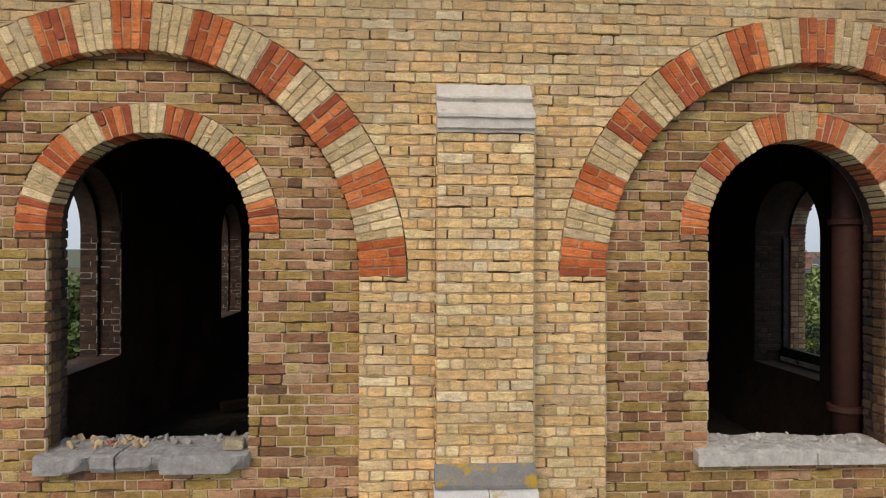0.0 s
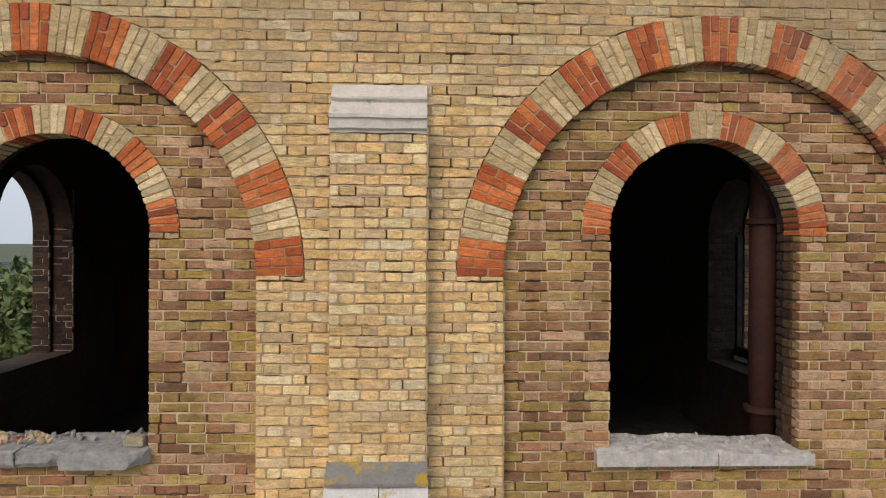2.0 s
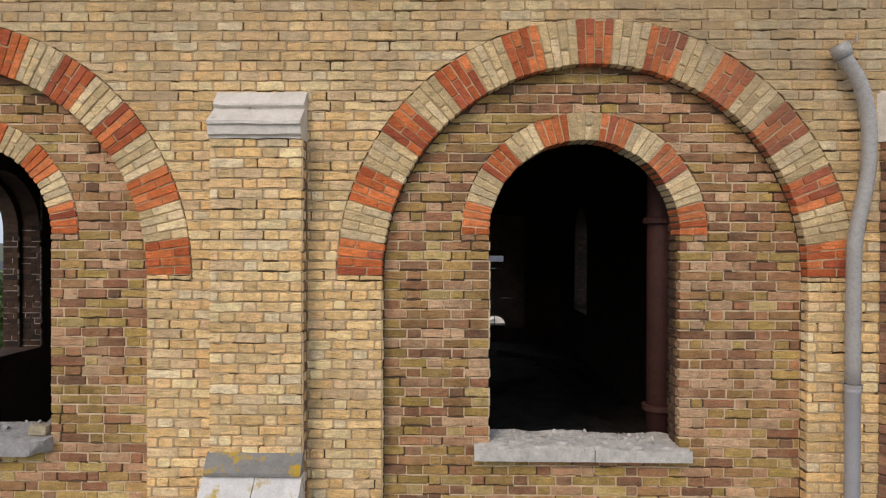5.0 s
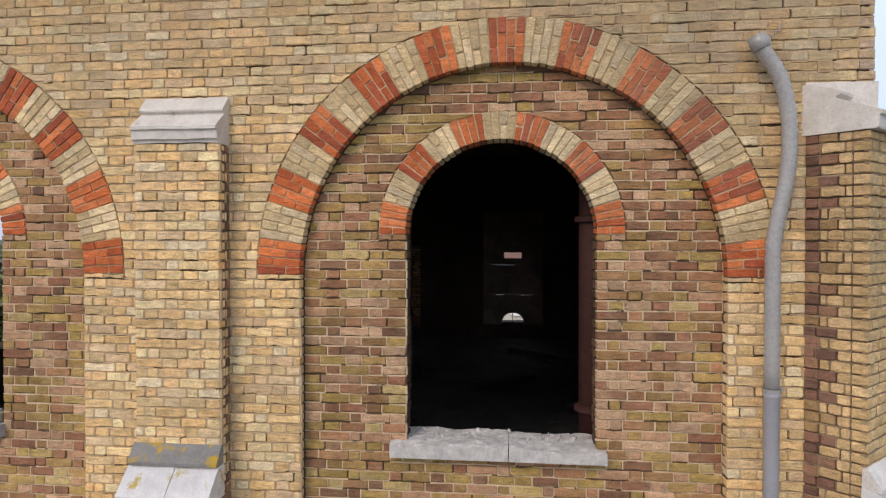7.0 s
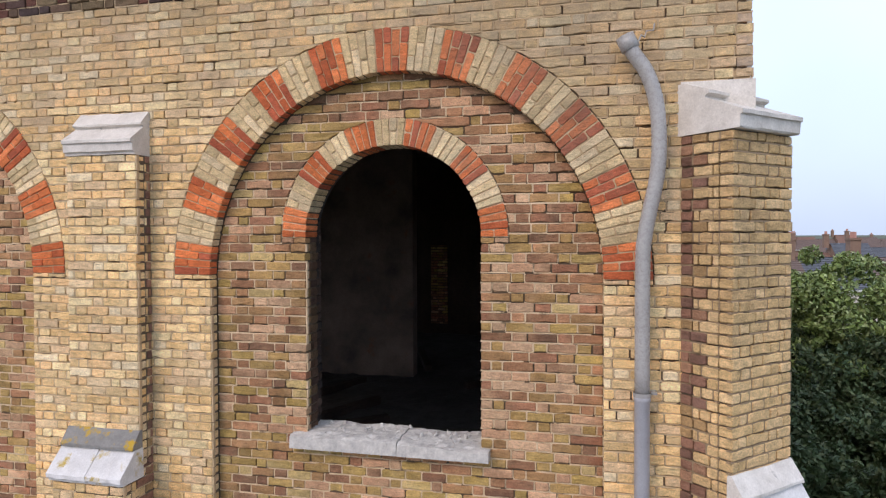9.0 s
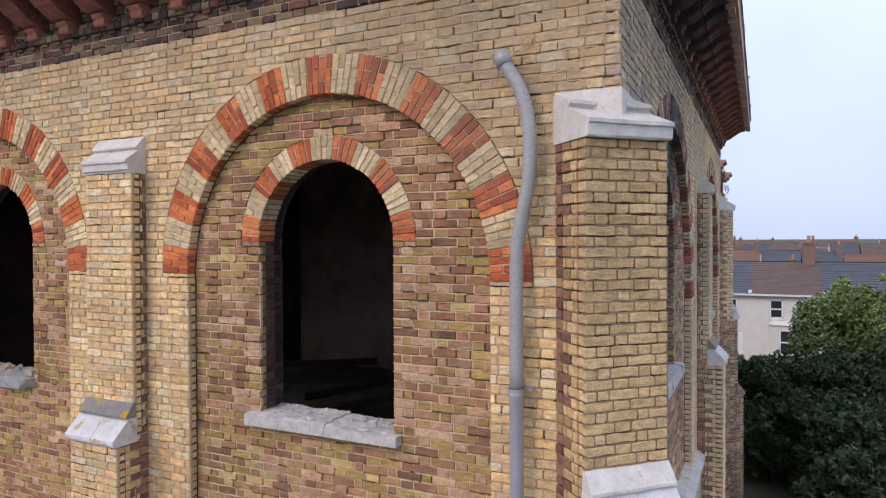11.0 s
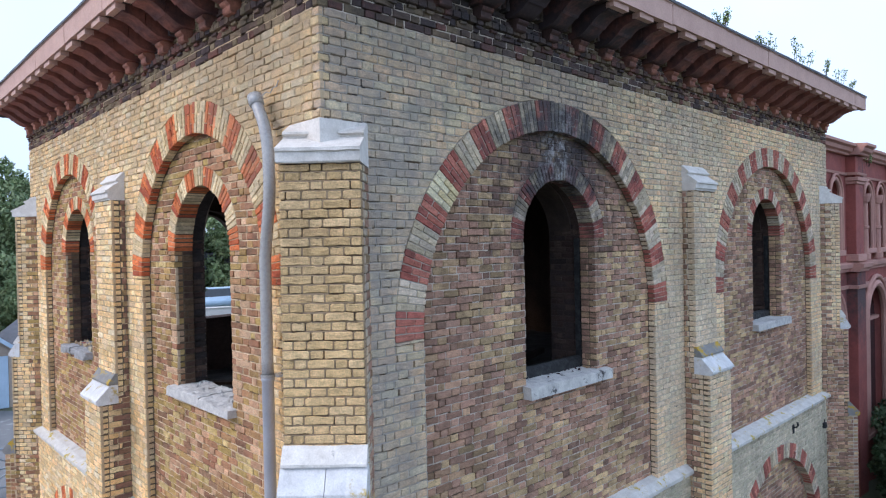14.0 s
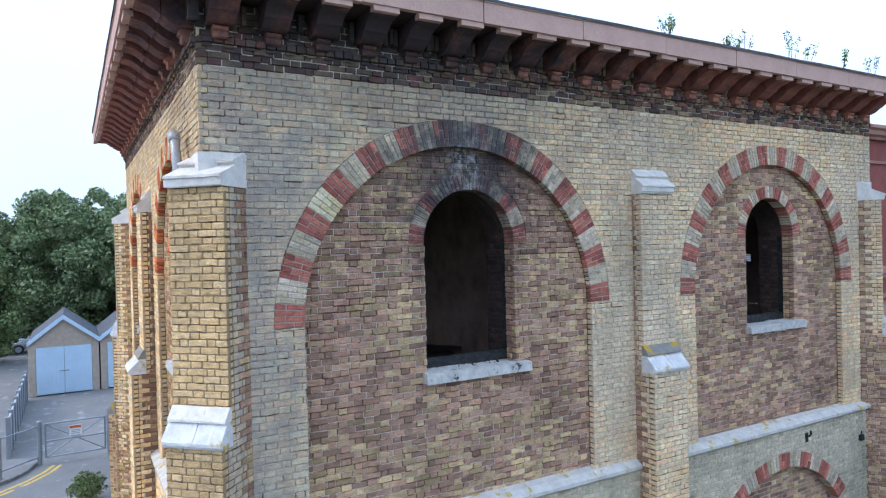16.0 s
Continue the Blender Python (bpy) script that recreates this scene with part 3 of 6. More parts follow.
def arch_ring(parent, m, ar, thick, groups, per, face, depth, mats, seed, single, mortar, name="arch_ring", own=True, clean=()):
    """A ring of brick voussoirs in turns of two colours, on a mortar bed. single: one brick deep, else one and a half."""
    rng = random.Random(seed)
    bm = bmesh.new()
    n = 48
    inner = [(ar.c + (ar.r + 0.012) * math.cos(t), ar.spring + (ar.r + 0.012) * math.sin(t)) for t in (math.pi * i / n for i in range(n + 1))]
    outer = [(ar.c + (ar.r + thick - 0.004) * math.cos(t), ar.spring + (ar.r + thick - 0.004) * math.sin(t)) for t in (math.pi * i / n for i in range(n + 1))]
    if ar.stilt:
        inner = [(inner[0][0], ar.spring - ar.stilt)] + inner + [(inner[-1][0], ar.spring - ar.stilt)]
        outer = [(outer[0][0], ar.spring - ar.stilt)] + outer + [(outer[-1][0], ar.spring - ar.stilt)]
    yy = (face + 0.0095, face + depth)
    vi = [[bm.verts.new((x, y, z)) for x, z in inner] for y in yy]
    vo = [[bm.verts.new((x, y, z)) for x, z in outer] for y in yy]
    for i in range(len(inner) - 1):
        bm.faces.new((vi[0][i], vo[0][i], vo[0][i + 1], vi[0][i + 1]))
        bm.faces.new((vi[1][i], vi[1][i + 1], vo[1][i + 1], vo[1][i]))
        bm.faces.new((vi[0][i], vi[0][i + 1], vi[1][i + 1], vi[1][i]))
        bm.faces.new((vo[0][i], vo[1][i], vo[1][i + 1], vo[0][i + 1]))
    ring = part(name, bm, mortar, parent, m=m)
    cols = groups * per
    total = math.pi * ar.r + 2 * ar.stilt
    g = 0.0048
    shared, joined = {}, {0: ([], []), 1: ([], []), 2: ([], [])}
    lens = [[(0, thick)]] if single else [[(0, 0.63 * thick), (0.63 * thick, thick)], [(0, 0.34 * thick), (0.34 * thick, thick)]]
    if single:
        lens.append([(0, 0.5 * thick), (0.5 * thick, thick)])
    for i in range(cols):
        s = total * (i + 0.5) / cols
        if s < ar.stilt:
            mm = Matrix(((0, 0, 1, ar.c + ar.r), (0, 1, 0, 0), (-1, 0, 0, ar.spring - ar.stilt + s), (0, 0, 0, 1)))
            straight = True
        elif s > total - ar.stilt:
            mm = Matrix(((0, 0, -1, ar.c - ar.r), (0, 1, 0, 0), (1, 0, 0, ar.spring - ar.stilt + total - s), (0, 0, 0, 1)))
            straight = True
        else:
            t = (s - ar.stilt) / ar.r
            ct, st = math.cos(t), math.sin(t)
            mm = Matrix(((st, 0, ct, ar.c + ar.r * ct), (0, 1, 0, 0), (-ct, 0, st, ar.spring + ar.r * st), (0, 0, 0, 1)))
            straight = False
        kind = 2 if i // per in clean else (i // per) % 2
        w = total / cols / 2
        pick = lens[i % 2] if not single else lens[1 if rng.random() < 0.22 else 0]
        for a, b in pick:
            wa, wb = (w, w) if straight else (w * (1 + a / ar.r), w * (1 + b / ar.r))
            q = [(-wa + g, a + g), (wa - g, a + g), (wb - g, b - g), (-wb + g, b - g)]
            nudge = Matrix.Translation((0, face + rng.uniform(-0.003, 0.002), rng.uniform(-0.004, 0.004))) @ Matrix.Rotation(rng.uniform(-0.012, 0.012), 4, "Y")
            if own:
                key = (kind, round(a, 3), round(b, 3), straight, rng.randrange(4))
                if key not in shared:
                    shared[key] = mesh_from("brick", *brick_geo(q, 0, depth, rng, 0.0025, 0.004), mats[kind])
                put("brick", shared[key], ring, mm @ nudge)
            else:
                vs, fs = joined[kind]
                n0 = len(vs)
                bv, bf = brick_geo(q, 0, depth, rng, 0.0025, 0.004)
                vs += [tuple(mm @ nudge @ Vector(v)) for v in bv]
                fs += [tuple(j + n0 for j in f) for f in bf]
    for kind, (vs, fs) in joined.items():
        if vs:
            put("voussoirs", mesh_from("voussoirs", vs, fs, mats[kind]), ring, None, "", "stuff")
    return ring


# ---- the brick building ----
XL, XR, YF, YB, TH = -4.68, 6.14, 5.08, 18.67, 0.50
REB = 0.345                      # where the window reveals step back
REC = 0.11                       # how deep the arched panels are set back
STRING, BAND, EAVE = 3.44, 9.12, 9.48
FRONT, SIDE = surf((0, YF), (1, 0)), surf((XR, 0), (0, 1))
A1, A2 = Arch(-1.895, STRING, 6.68, 1.69), Arch(3.40, STRING, 6.68, 1.69)
W1, W2 = Arch(-1.81, 5.26, 7.01, 0.755), Arch(3.345, 5.24, 7.01, 0.77)
A3, A4 = Arch(8.49, STRING, 6.11, 2.26), Arch(15.31, STRING, 6.18, 2.20, 0.08)
W3, W4 = Arch(8.655, 5.28, 7.07, 0.73), Arch(15.36, 5.34, 7.05, 0.72)
G1, G2, G4 = Arch(-1.895, -0.2, 0.95, 1.62), Arch(3.40, -0.2, 0.95, 1.62), Arch(15.42, -0.2, 0.52, 2.13)
RING, WRING = 0.37, 0.235


def course_under(a):
    """The bed joint at or below the feet of an arch's ring."""
    return math.floor((a.spring - a.stilt) / COURSE + 1e-4) * COURSE


def ring_feet(bk, a, thick, face):
    """Split bricks that make up the height between a bed joint and the feet of a ring."""
    z0, z1 = course_under(a), a.spring - a.stilt
    if z1 - z0 > 0.016:
        for u in (a.c - a.r - thick, a.c + a.r):
            for k in range(2):
                x0, x1 = u + thick * k / 2 + 0.005, u + thick * (k + 1) / 2 - 0.005
                bk.lay([(x0, z0 + 0.004), (x1, z0 + 0.004), (x1, z1 - 0.004), (x0, z1 - 0.004)], face, 0.1)


def facade(name, label, m, u0, u1, q0, arches, windows, low, mats, near, seed, rings, ends, low_face=None, clean=()):
    """One outer wall: core with its openings, brick skins, arch rings and reveals. u0, u1: the face; q0: where its core begins."""
    face, panel, red, pale, mortar, pointing = mats
    wall = thing(name, label, "wall", kind="structure")
    bm = bmesh.new()
    slab(bm, q0, u1 - 0.013, STRING, 9.85, 0.026, 0.114, arches, 0.012)
    part("outer_core", bm, M_DEEP, wall, m=m)
    bm = bmesh.new()
    slab(bm, q0, u1 - 0.009, STRING, 9.85, REC + 0.018, REB, windows, 0.012)
    part("panel_core", bm, M_DEEP, wall, m=m)
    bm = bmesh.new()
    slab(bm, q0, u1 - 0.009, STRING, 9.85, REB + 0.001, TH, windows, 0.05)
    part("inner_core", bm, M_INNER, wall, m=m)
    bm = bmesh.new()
    slab(bm, q0, u1 - 0.009, -0.4, STRING, -0.05, 0.117, low, 0.012)
    slab(bm, q0, u1 - 0.009, -0.4, STRING, 0.118, TH, (), 0)
    part("base_core", bm, mortar, wall, m=m)

    def edges(z):
        """Bricks of the two faces take turns at the corner, course by course."""
        even = math.floor(z / COURSE + 0.02) % 2 == 0
        if ends == "end":
            return [(u0, u1 if even else u1 - 0.106)]
        return [(u0 + 0.106 if even else u0, u1)]

    def outer(z):
        s = edges(z)
        for a in arches:
            s = minus(s, a.at(z, RING if z > course_under(a) else 0.0))
        return s

    def inner(z):
        s = []
        for a, w in zip(arches, windows):
            h = a.at(z, 0.004)
            if h:
                s += minus([h], w.at(z, WRING if z > course_under(w) else 0.0))
        return s

    def base(z):
        s = [(u0, u1)]
        for g in low:
            s = minus(s, g.at(z, 0.30 if z > g.spring else 0.0))
        return s

    bk = Bricks(face, wall, m, seed, near, 300, pointing=mortar, kept=0.97)
    lay_wall(bk, STRING, BAND, outer, 0.0, 0.105)
    for a in arches:
        ring_feet(bk, a, RING, 0.0)
    bk.done("face_bricks")
    bk = Bricks(panel, wall, m, seed + 1, near, 300, 0.0135 if ends == "end" else 0.0115, 0.0085, pointing, 0.86 if ends == "end" else 0.66)
    lay_wall(bk, STRING, 8.6, inner, REC, 0.10, 0.07)
    for w in windows:
        ring_feet(bk, w, WRING, REC)
    bk.done("panel_bricks")
    bk = Bricks(M_BAND, wall, m, seed + 2, pointing=pointing, kept=0.6)
    lay_wall(bk, BAND, 9.84, edges, -0.004, 0.105, 0.05)
    for k, a, b in courses(EAVE - 0.16, EAVE):
        u, on = u0 + 0.06, 0
        while u < u1 - 0.12:
            bk.lay([(u, a + 0.005), (u + 0.105, a + 0.005), (u + 0.105, b - 0.005), (u, b - 0.005)], -0.035 - 0.02 * (k % 2), 0.1)
            u += 0.118 if k % 2 else 0.236
    bk.done("band_bricks")
    bk = Bricks(low_face or face, wall, m, seed + 3, pointing=mortar)
    lay_wall(bk, 0.0, STRING, base, -0.06, 0.105)
    bk.done("base_bricks")
    if low:
        bk = Bricks(panel, wall, m, seed + 4)
        lay_wall(bk, 0.0, 3.1, lambda z: [h for h in (g.at(z) for g in low) if h], REC, 0.1)
        bk.done("low_panel_bricks")
    for i, a in enumerate(arches):
        arch_ring(wall, m, a, RING, rings[i], 4, 0.0, 0.106, (red, pale, M_CREAM), seed + 10 + i, False, mortar, clean=clean if i == 0 else ())
    for i, w in enumerate(windows):
        arch_ring(wall, m, w, WRING, 11, 4, REC, REB - REC, (red, pale), seed + 20 + i, True, pointing)
    for i, g in enumerate(low):
        arch_ring(wall, m, g, 0.30, 21, 4, -0.06, 0.16, (red, pale), seed + 30 + i, True, mortar, own=False)
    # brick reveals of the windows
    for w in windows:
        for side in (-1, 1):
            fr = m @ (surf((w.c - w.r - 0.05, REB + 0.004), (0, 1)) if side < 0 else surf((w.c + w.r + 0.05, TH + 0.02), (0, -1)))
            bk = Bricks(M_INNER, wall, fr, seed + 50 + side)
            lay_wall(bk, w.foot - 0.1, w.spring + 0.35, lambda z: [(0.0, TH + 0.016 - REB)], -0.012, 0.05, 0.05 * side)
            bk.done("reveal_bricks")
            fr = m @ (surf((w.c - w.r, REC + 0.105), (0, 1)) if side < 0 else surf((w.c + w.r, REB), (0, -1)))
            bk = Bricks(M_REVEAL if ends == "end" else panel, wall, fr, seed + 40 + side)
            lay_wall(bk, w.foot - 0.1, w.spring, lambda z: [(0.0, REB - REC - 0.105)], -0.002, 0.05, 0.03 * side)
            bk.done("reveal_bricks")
    return wall


FRONT_MATS = (M_STOCK, M_PANEL, M_RED, M_PALE, M_MORTAR, M_MORTAR_PINK)
SIDE_MATS = (M_GREY, M_PANEL_SIDE, M_RED_OLD, M_PALE_SIDE, M_MORTAR_GREY, M_POINT_GREY)


def near_front(u, z):
    return -0.3 < u < 5.6 and 5.0 < z < 8.6 and not 1.7 < u < 1.9


def near_side(u, z):
    return 5.2 < u < 11.5 and 5.4 < z < 8.8


wall_front = facade("wall_front", "yellow stock brick wall with two arched panels and empty windows", FRONT, XL, XR, XL + 0.009, (A1, A2), (W1, W2), (G1, G2), FRONT_MATS, near_front, 100, (21, 21), "end")
wall_side = facade("wall_side", "weathered grey stock brick wall with soot-blackened arched window", SIDE, YF, YB, YF + TH + 0.001, (A3, A4), (W3, W4), (G4,), SIDE_MATS, near_side, 200, (27, 27), "start", M_BASE_SIDE, (21,))

M_OLD_POINT = plain_mat("sooty_white_pointing", (0.55, 0.50, 0.46), (0.22, 0.19, 0.17), 0.95, 9, 80, 0.004)
# plain walls that close the building
WC1, WC2 = Arch(-8.46, 5.42, 7.10, 0.74), Arch(-15.0, 5.42, 7.10, 0.74)
XW = -4.25
back_m, left_m = surf((0, YB), (-1, 0)), surf((XW, 0), (0, -1))
wall_left = thing("wall_left", "brick wall with two empty arched windows", "wall", kind="structure")
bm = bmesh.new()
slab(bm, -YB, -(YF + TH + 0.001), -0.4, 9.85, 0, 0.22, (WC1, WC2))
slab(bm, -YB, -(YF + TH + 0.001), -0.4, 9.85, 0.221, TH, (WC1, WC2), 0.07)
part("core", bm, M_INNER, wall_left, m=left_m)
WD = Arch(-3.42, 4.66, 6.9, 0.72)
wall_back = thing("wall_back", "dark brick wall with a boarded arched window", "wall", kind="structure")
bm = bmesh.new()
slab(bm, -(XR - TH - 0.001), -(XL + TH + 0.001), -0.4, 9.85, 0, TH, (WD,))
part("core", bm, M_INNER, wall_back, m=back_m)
for w in (WC1, WC2):
    for side in (-1, 1):
        for mat, y0, y1, g in ((M_INNER, 0.0, 0.215, 0.0), (M_INNER, 0.225, TH, 0.07)):
            fr = left_m @ (surf((w.c - w.r - g, y0), (0, 1)) if side < 0 else surf((w.c + w.r + g, y1), (0, -1)))
            bk = Bricks(mat, wall_left, fr, 77 + side, pointing=M_OLD_POINT)
            lay_wall(bk, w.foot, w.spring + (0.6 if g else 0), lambda z: [(0.0, y1 - y0)], -0.006, 0.05, 0.03 * side)
            bk.done("reveal_bricks")

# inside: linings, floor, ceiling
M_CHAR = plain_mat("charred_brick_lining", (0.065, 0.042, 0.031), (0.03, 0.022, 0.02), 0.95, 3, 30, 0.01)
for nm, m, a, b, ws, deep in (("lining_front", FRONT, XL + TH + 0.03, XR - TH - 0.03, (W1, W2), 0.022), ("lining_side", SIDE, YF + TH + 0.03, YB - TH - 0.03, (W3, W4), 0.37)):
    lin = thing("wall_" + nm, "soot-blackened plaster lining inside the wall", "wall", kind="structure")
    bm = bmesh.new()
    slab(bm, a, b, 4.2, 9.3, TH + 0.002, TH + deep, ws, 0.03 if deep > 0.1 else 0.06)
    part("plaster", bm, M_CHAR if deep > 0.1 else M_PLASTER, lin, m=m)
# a floor heaped with ash and fallen plaster
fx, fy = [XL + 0.3 + (XR - XL - 0.6) * i / 54 for i in range(55)], [YF + 0.3 + (YB - YF - 0.6) * i / 66 for i in range(67)]
fv = [(x, y, 4.2 + 0.10 * max(0.0, noise.noise((x * 0.9, y * 0.9, 4.0))) + 0.07 * abs(noise.noise((x * 3.1, y * 3.1, 1.0))) + 0.03 * noise.noise((x * 9.0, y * 9.0, 2.0))) for y in fy for x in fx]
me = mesh_from("floor", fv, [(j * 55 + i, j * 55 + i + 1, (j + 1) * 55 + i + 1, (j + 1) * 55 + i) for j in range(66) for i in range(54)], M_FLOOR)
tagged(new("floor", me), "charred floor heaped with ash and rubble", "floor", kind="structure")
bm = bmesh.new()
box(bm, (XL + 0.2, YF + 0.2, 9.3), (XR - 0.2, YB - 0.2, 9.5))
c = part("ceiling", bm, M_PLASTER, None)
tagged(c, "blackened ceiling", "ceiling", kind="structure")


inner_wall = thing("wall_inner", "blackened plastered cross wall inside the building", "wall", kind="structure")
bm = bmesh.new()
box(bm, (-2.6, 12.4, 4.2), (1.45, 12.7, 9.3))
part("plaster", bm, M_PLASTER, inner_wall)
bk = Bricks(M_PANEL, wall_back, surf((0.32, YB - TH - 0.03), (1, 0)), 56)
lay_wall(bk, 4.5, 6.78, lambda z: [(0.0, 0.5)], 0.0, 0.03)
bk.done("bare_bricks", "patch of bare brown brick")
# brick jambs behind the timber frames of the side windows
for w in (W3, W4):
    for side in (-1, 1):
        fr = SIDE @ (surf((w.c - w.r - 0.03, REB + 0.12), (0, 1)) if side < 0 else surf((w.c + w.r + 0.03, TH + 0.37), (0, -1)))
        bk = Bricks(M_CHAR_BRICK, wall_side, fr, 87 + side)
        lay_wall(bk, w.foot + 0.1, w.spring + 0.2, lambda z: [(0.0, TH + 0.25 - REB)], -0.008, 0.05, 0.03 * side)
        bk.done("reveal_bricks")

# ---- eaves ----
OVER = 0.69
EZ = 0.075                       # the eaves above their drawing height
eaves = thing("eaves", "dark red terracotta eaves with curved corbels and pink fascia slabs", "eaves", kind="structure")


def profile_mesh(name, pts, half, mat):
    bm = bmesh.new()
    extrude_profile(bm, pts, -half, half)
    me = bpy.data.meshes.new(name)
    bmesh.ops.recalc_face_normals(bm, faces=bm.faces)
    bm.to_mesh(me)
    bm.free()
    me.materials.append(mat)
    return me


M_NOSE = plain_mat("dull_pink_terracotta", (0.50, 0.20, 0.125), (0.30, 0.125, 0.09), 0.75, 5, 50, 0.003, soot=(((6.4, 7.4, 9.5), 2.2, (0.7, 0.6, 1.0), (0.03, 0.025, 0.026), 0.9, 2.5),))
# a double curve sweeping out under the slab in two blocks, a bullnose at its foot, a flat tip
def sweep(t):
    return (-0.10 - 0.46 * t, 9.47 + 0.22 * (t - 0.8 * math.sin(2 * math.pi * t) / (2 * math.pi)))


corbel = profile_mesh("corbel", [(0.02, 9.47), (-0.10, 9.47)] + [sweep(i / 14) for i in range(1, 8)] + [(sweep(0.5)[0], 9.775), (0.02, 9.775)], 0.15, M_TERRA)
corbel_block = profile_mesh("outer_block", [(sweep(0.5)[0] - 0.008, 9.775), (sweep(0.5)[0] - 0.008, sweep(0.5)[1] - 0.014)] + [(sweep(i / 14)[0], sweep(i / 14)[1] - 0.012) for i in range(8, 15)] + [(-0.585, 9.69), (-0.585, 9.775)], 0.155, M_TERRA)
corbel_nose = profile_mesh("nose", [(0.02, 9.33), (-0.10, 9.33), (-0.115, 9.345), (-0.115, 9.40)] + [(-0.09 - 0.06 * math.sin(a), 9.435 - 0.035 * math.cos(a)) for a in (1.0, 1.57, 2.1, 2.8)] + [(0.02, 9.468)], 0.085, M_NOSE)
corbel_tip = profile_mesh("tip", [(-0.56, 9.705), (-0.665, 9.705), (-0.665, 9.772), (-0.56, 9.772)], 0.165, M_FASCIA)
rng = random.Random(4)
CORBEL, SLAB = 0.5915, 1.645
for m, a, b, first, joint in ((FRONT, XL, XR, 5.85, 1.003), (SIDE, YF, YB, 5.323, 8.434)):
    bm = bmesh.new()
    for i in range(-30, 30):
        u = first + CORBEL * i
        if not a + 0.1 < u < b - 0.1:
            continue
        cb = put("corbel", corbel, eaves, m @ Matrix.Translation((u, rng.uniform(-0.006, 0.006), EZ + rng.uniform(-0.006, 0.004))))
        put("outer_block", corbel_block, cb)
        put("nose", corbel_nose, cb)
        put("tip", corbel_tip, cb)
        # bricks on end between the corbels, some of them lost
        for k in range(4):
            if rng.random() < 0.75:
                x = u + 0.2 + 0.062 * k + rng.uniform(-0.008, 0.008)
                box(bm, (x - 0.026, -0.075 - rng.uniform(0, 0.03), 9.50 + EZ + rng.uniform(0, 0.04)), (x + 0.026, 0.02, 9.72 + EZ))
    part("soldier_bricks", bm, M_BAND, eaves, m=m)
    la, lb = (XL - OVER, XR + OVER) if m is FRONT else (YF - OVER + 0.1, YB + OVER - 0.22)
    cuts = [la] + [u for u in (joint + SLAB * k for k in range(-12, 12)) if la + 0.3 < u < lb - 0.3] + [lb]
    for x0, x1 in zip(cuts, cuts[1:]):
        bm = bmesh.new()
        dz, out = EZ + rng.uniform(-0.008, 0.008), -OVER + rng.uniform(-0.006, 0.004)
        extrude_profile(bm, [(out, 9.775 + dz), (out, 10.03 + dz), (out - 0.015, 10.04 + dz), (out - 0.015, 10.06 + dz), (out + 0.09, 10.06 + dz), (out + 0.09, 9.775 + dz)], x0 + 0.007, x1 - 0.007, 6, 0.002, rng)
        part("fascia_slab", bm, M_FASCIA, eaves, m=m)
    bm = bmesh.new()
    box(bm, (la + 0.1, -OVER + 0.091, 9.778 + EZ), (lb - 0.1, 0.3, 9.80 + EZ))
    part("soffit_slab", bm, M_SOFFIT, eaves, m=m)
    bm = bmesh.new()
    extrude_profile(bm, [(-OVER - 0.028, 10.045 + EZ), (-OVER - 0.03, 10.078 + EZ), (-OVER + 0.06, 10.088 + EZ), (-OVER + 0.06, 10.062 + EZ), (-OVER - 0.022, 10.062 + EZ), (-OVER - 0.022, 10.045 + EZ)], la, lb, 30, 0.004, rng)
    part("lead_edge", bm, M_ROOF, eaves, "dark lead strip along the top", m=m)
roof = thing("roof", "flat lead-grey roof with weeds along its edge", "roof", kind="structure")
bm = bmesh.new()
box(bm, (XL - OVER + 0.02, YF - OVER + 0.02, 10.05 + EZ), (XR + OVER - 0.02, YB + OVER - 0.24, 10.085 + EZ))
part("roof_sheet", bm, M_ROOF, roof)
bm = bmesh.new()
box(bm, (XL - OVER + 0.12, YF - OVER + 0.12, 9.802 + EZ), (XR + OVER - 0.12, YB + OVER - 0.34, 10.045 + EZ))
part("roof_deck", bm, M_ROOF, roof)


# ---- buttresses ----
def stone_profile(name, pts, u0, u1, mat, parent, m, label="", cuts=8, split=None):
    spans = [(u0, u1)] if not split else [(u0, split - 0.003), (split + 0.003, u1)]
    for a, b in spans:
        bm = bmesh.new()
        extrude_profile(bm, pts, a, b, cuts, 0.0035)
        part(name, bm, mat, parent, label, m=m)


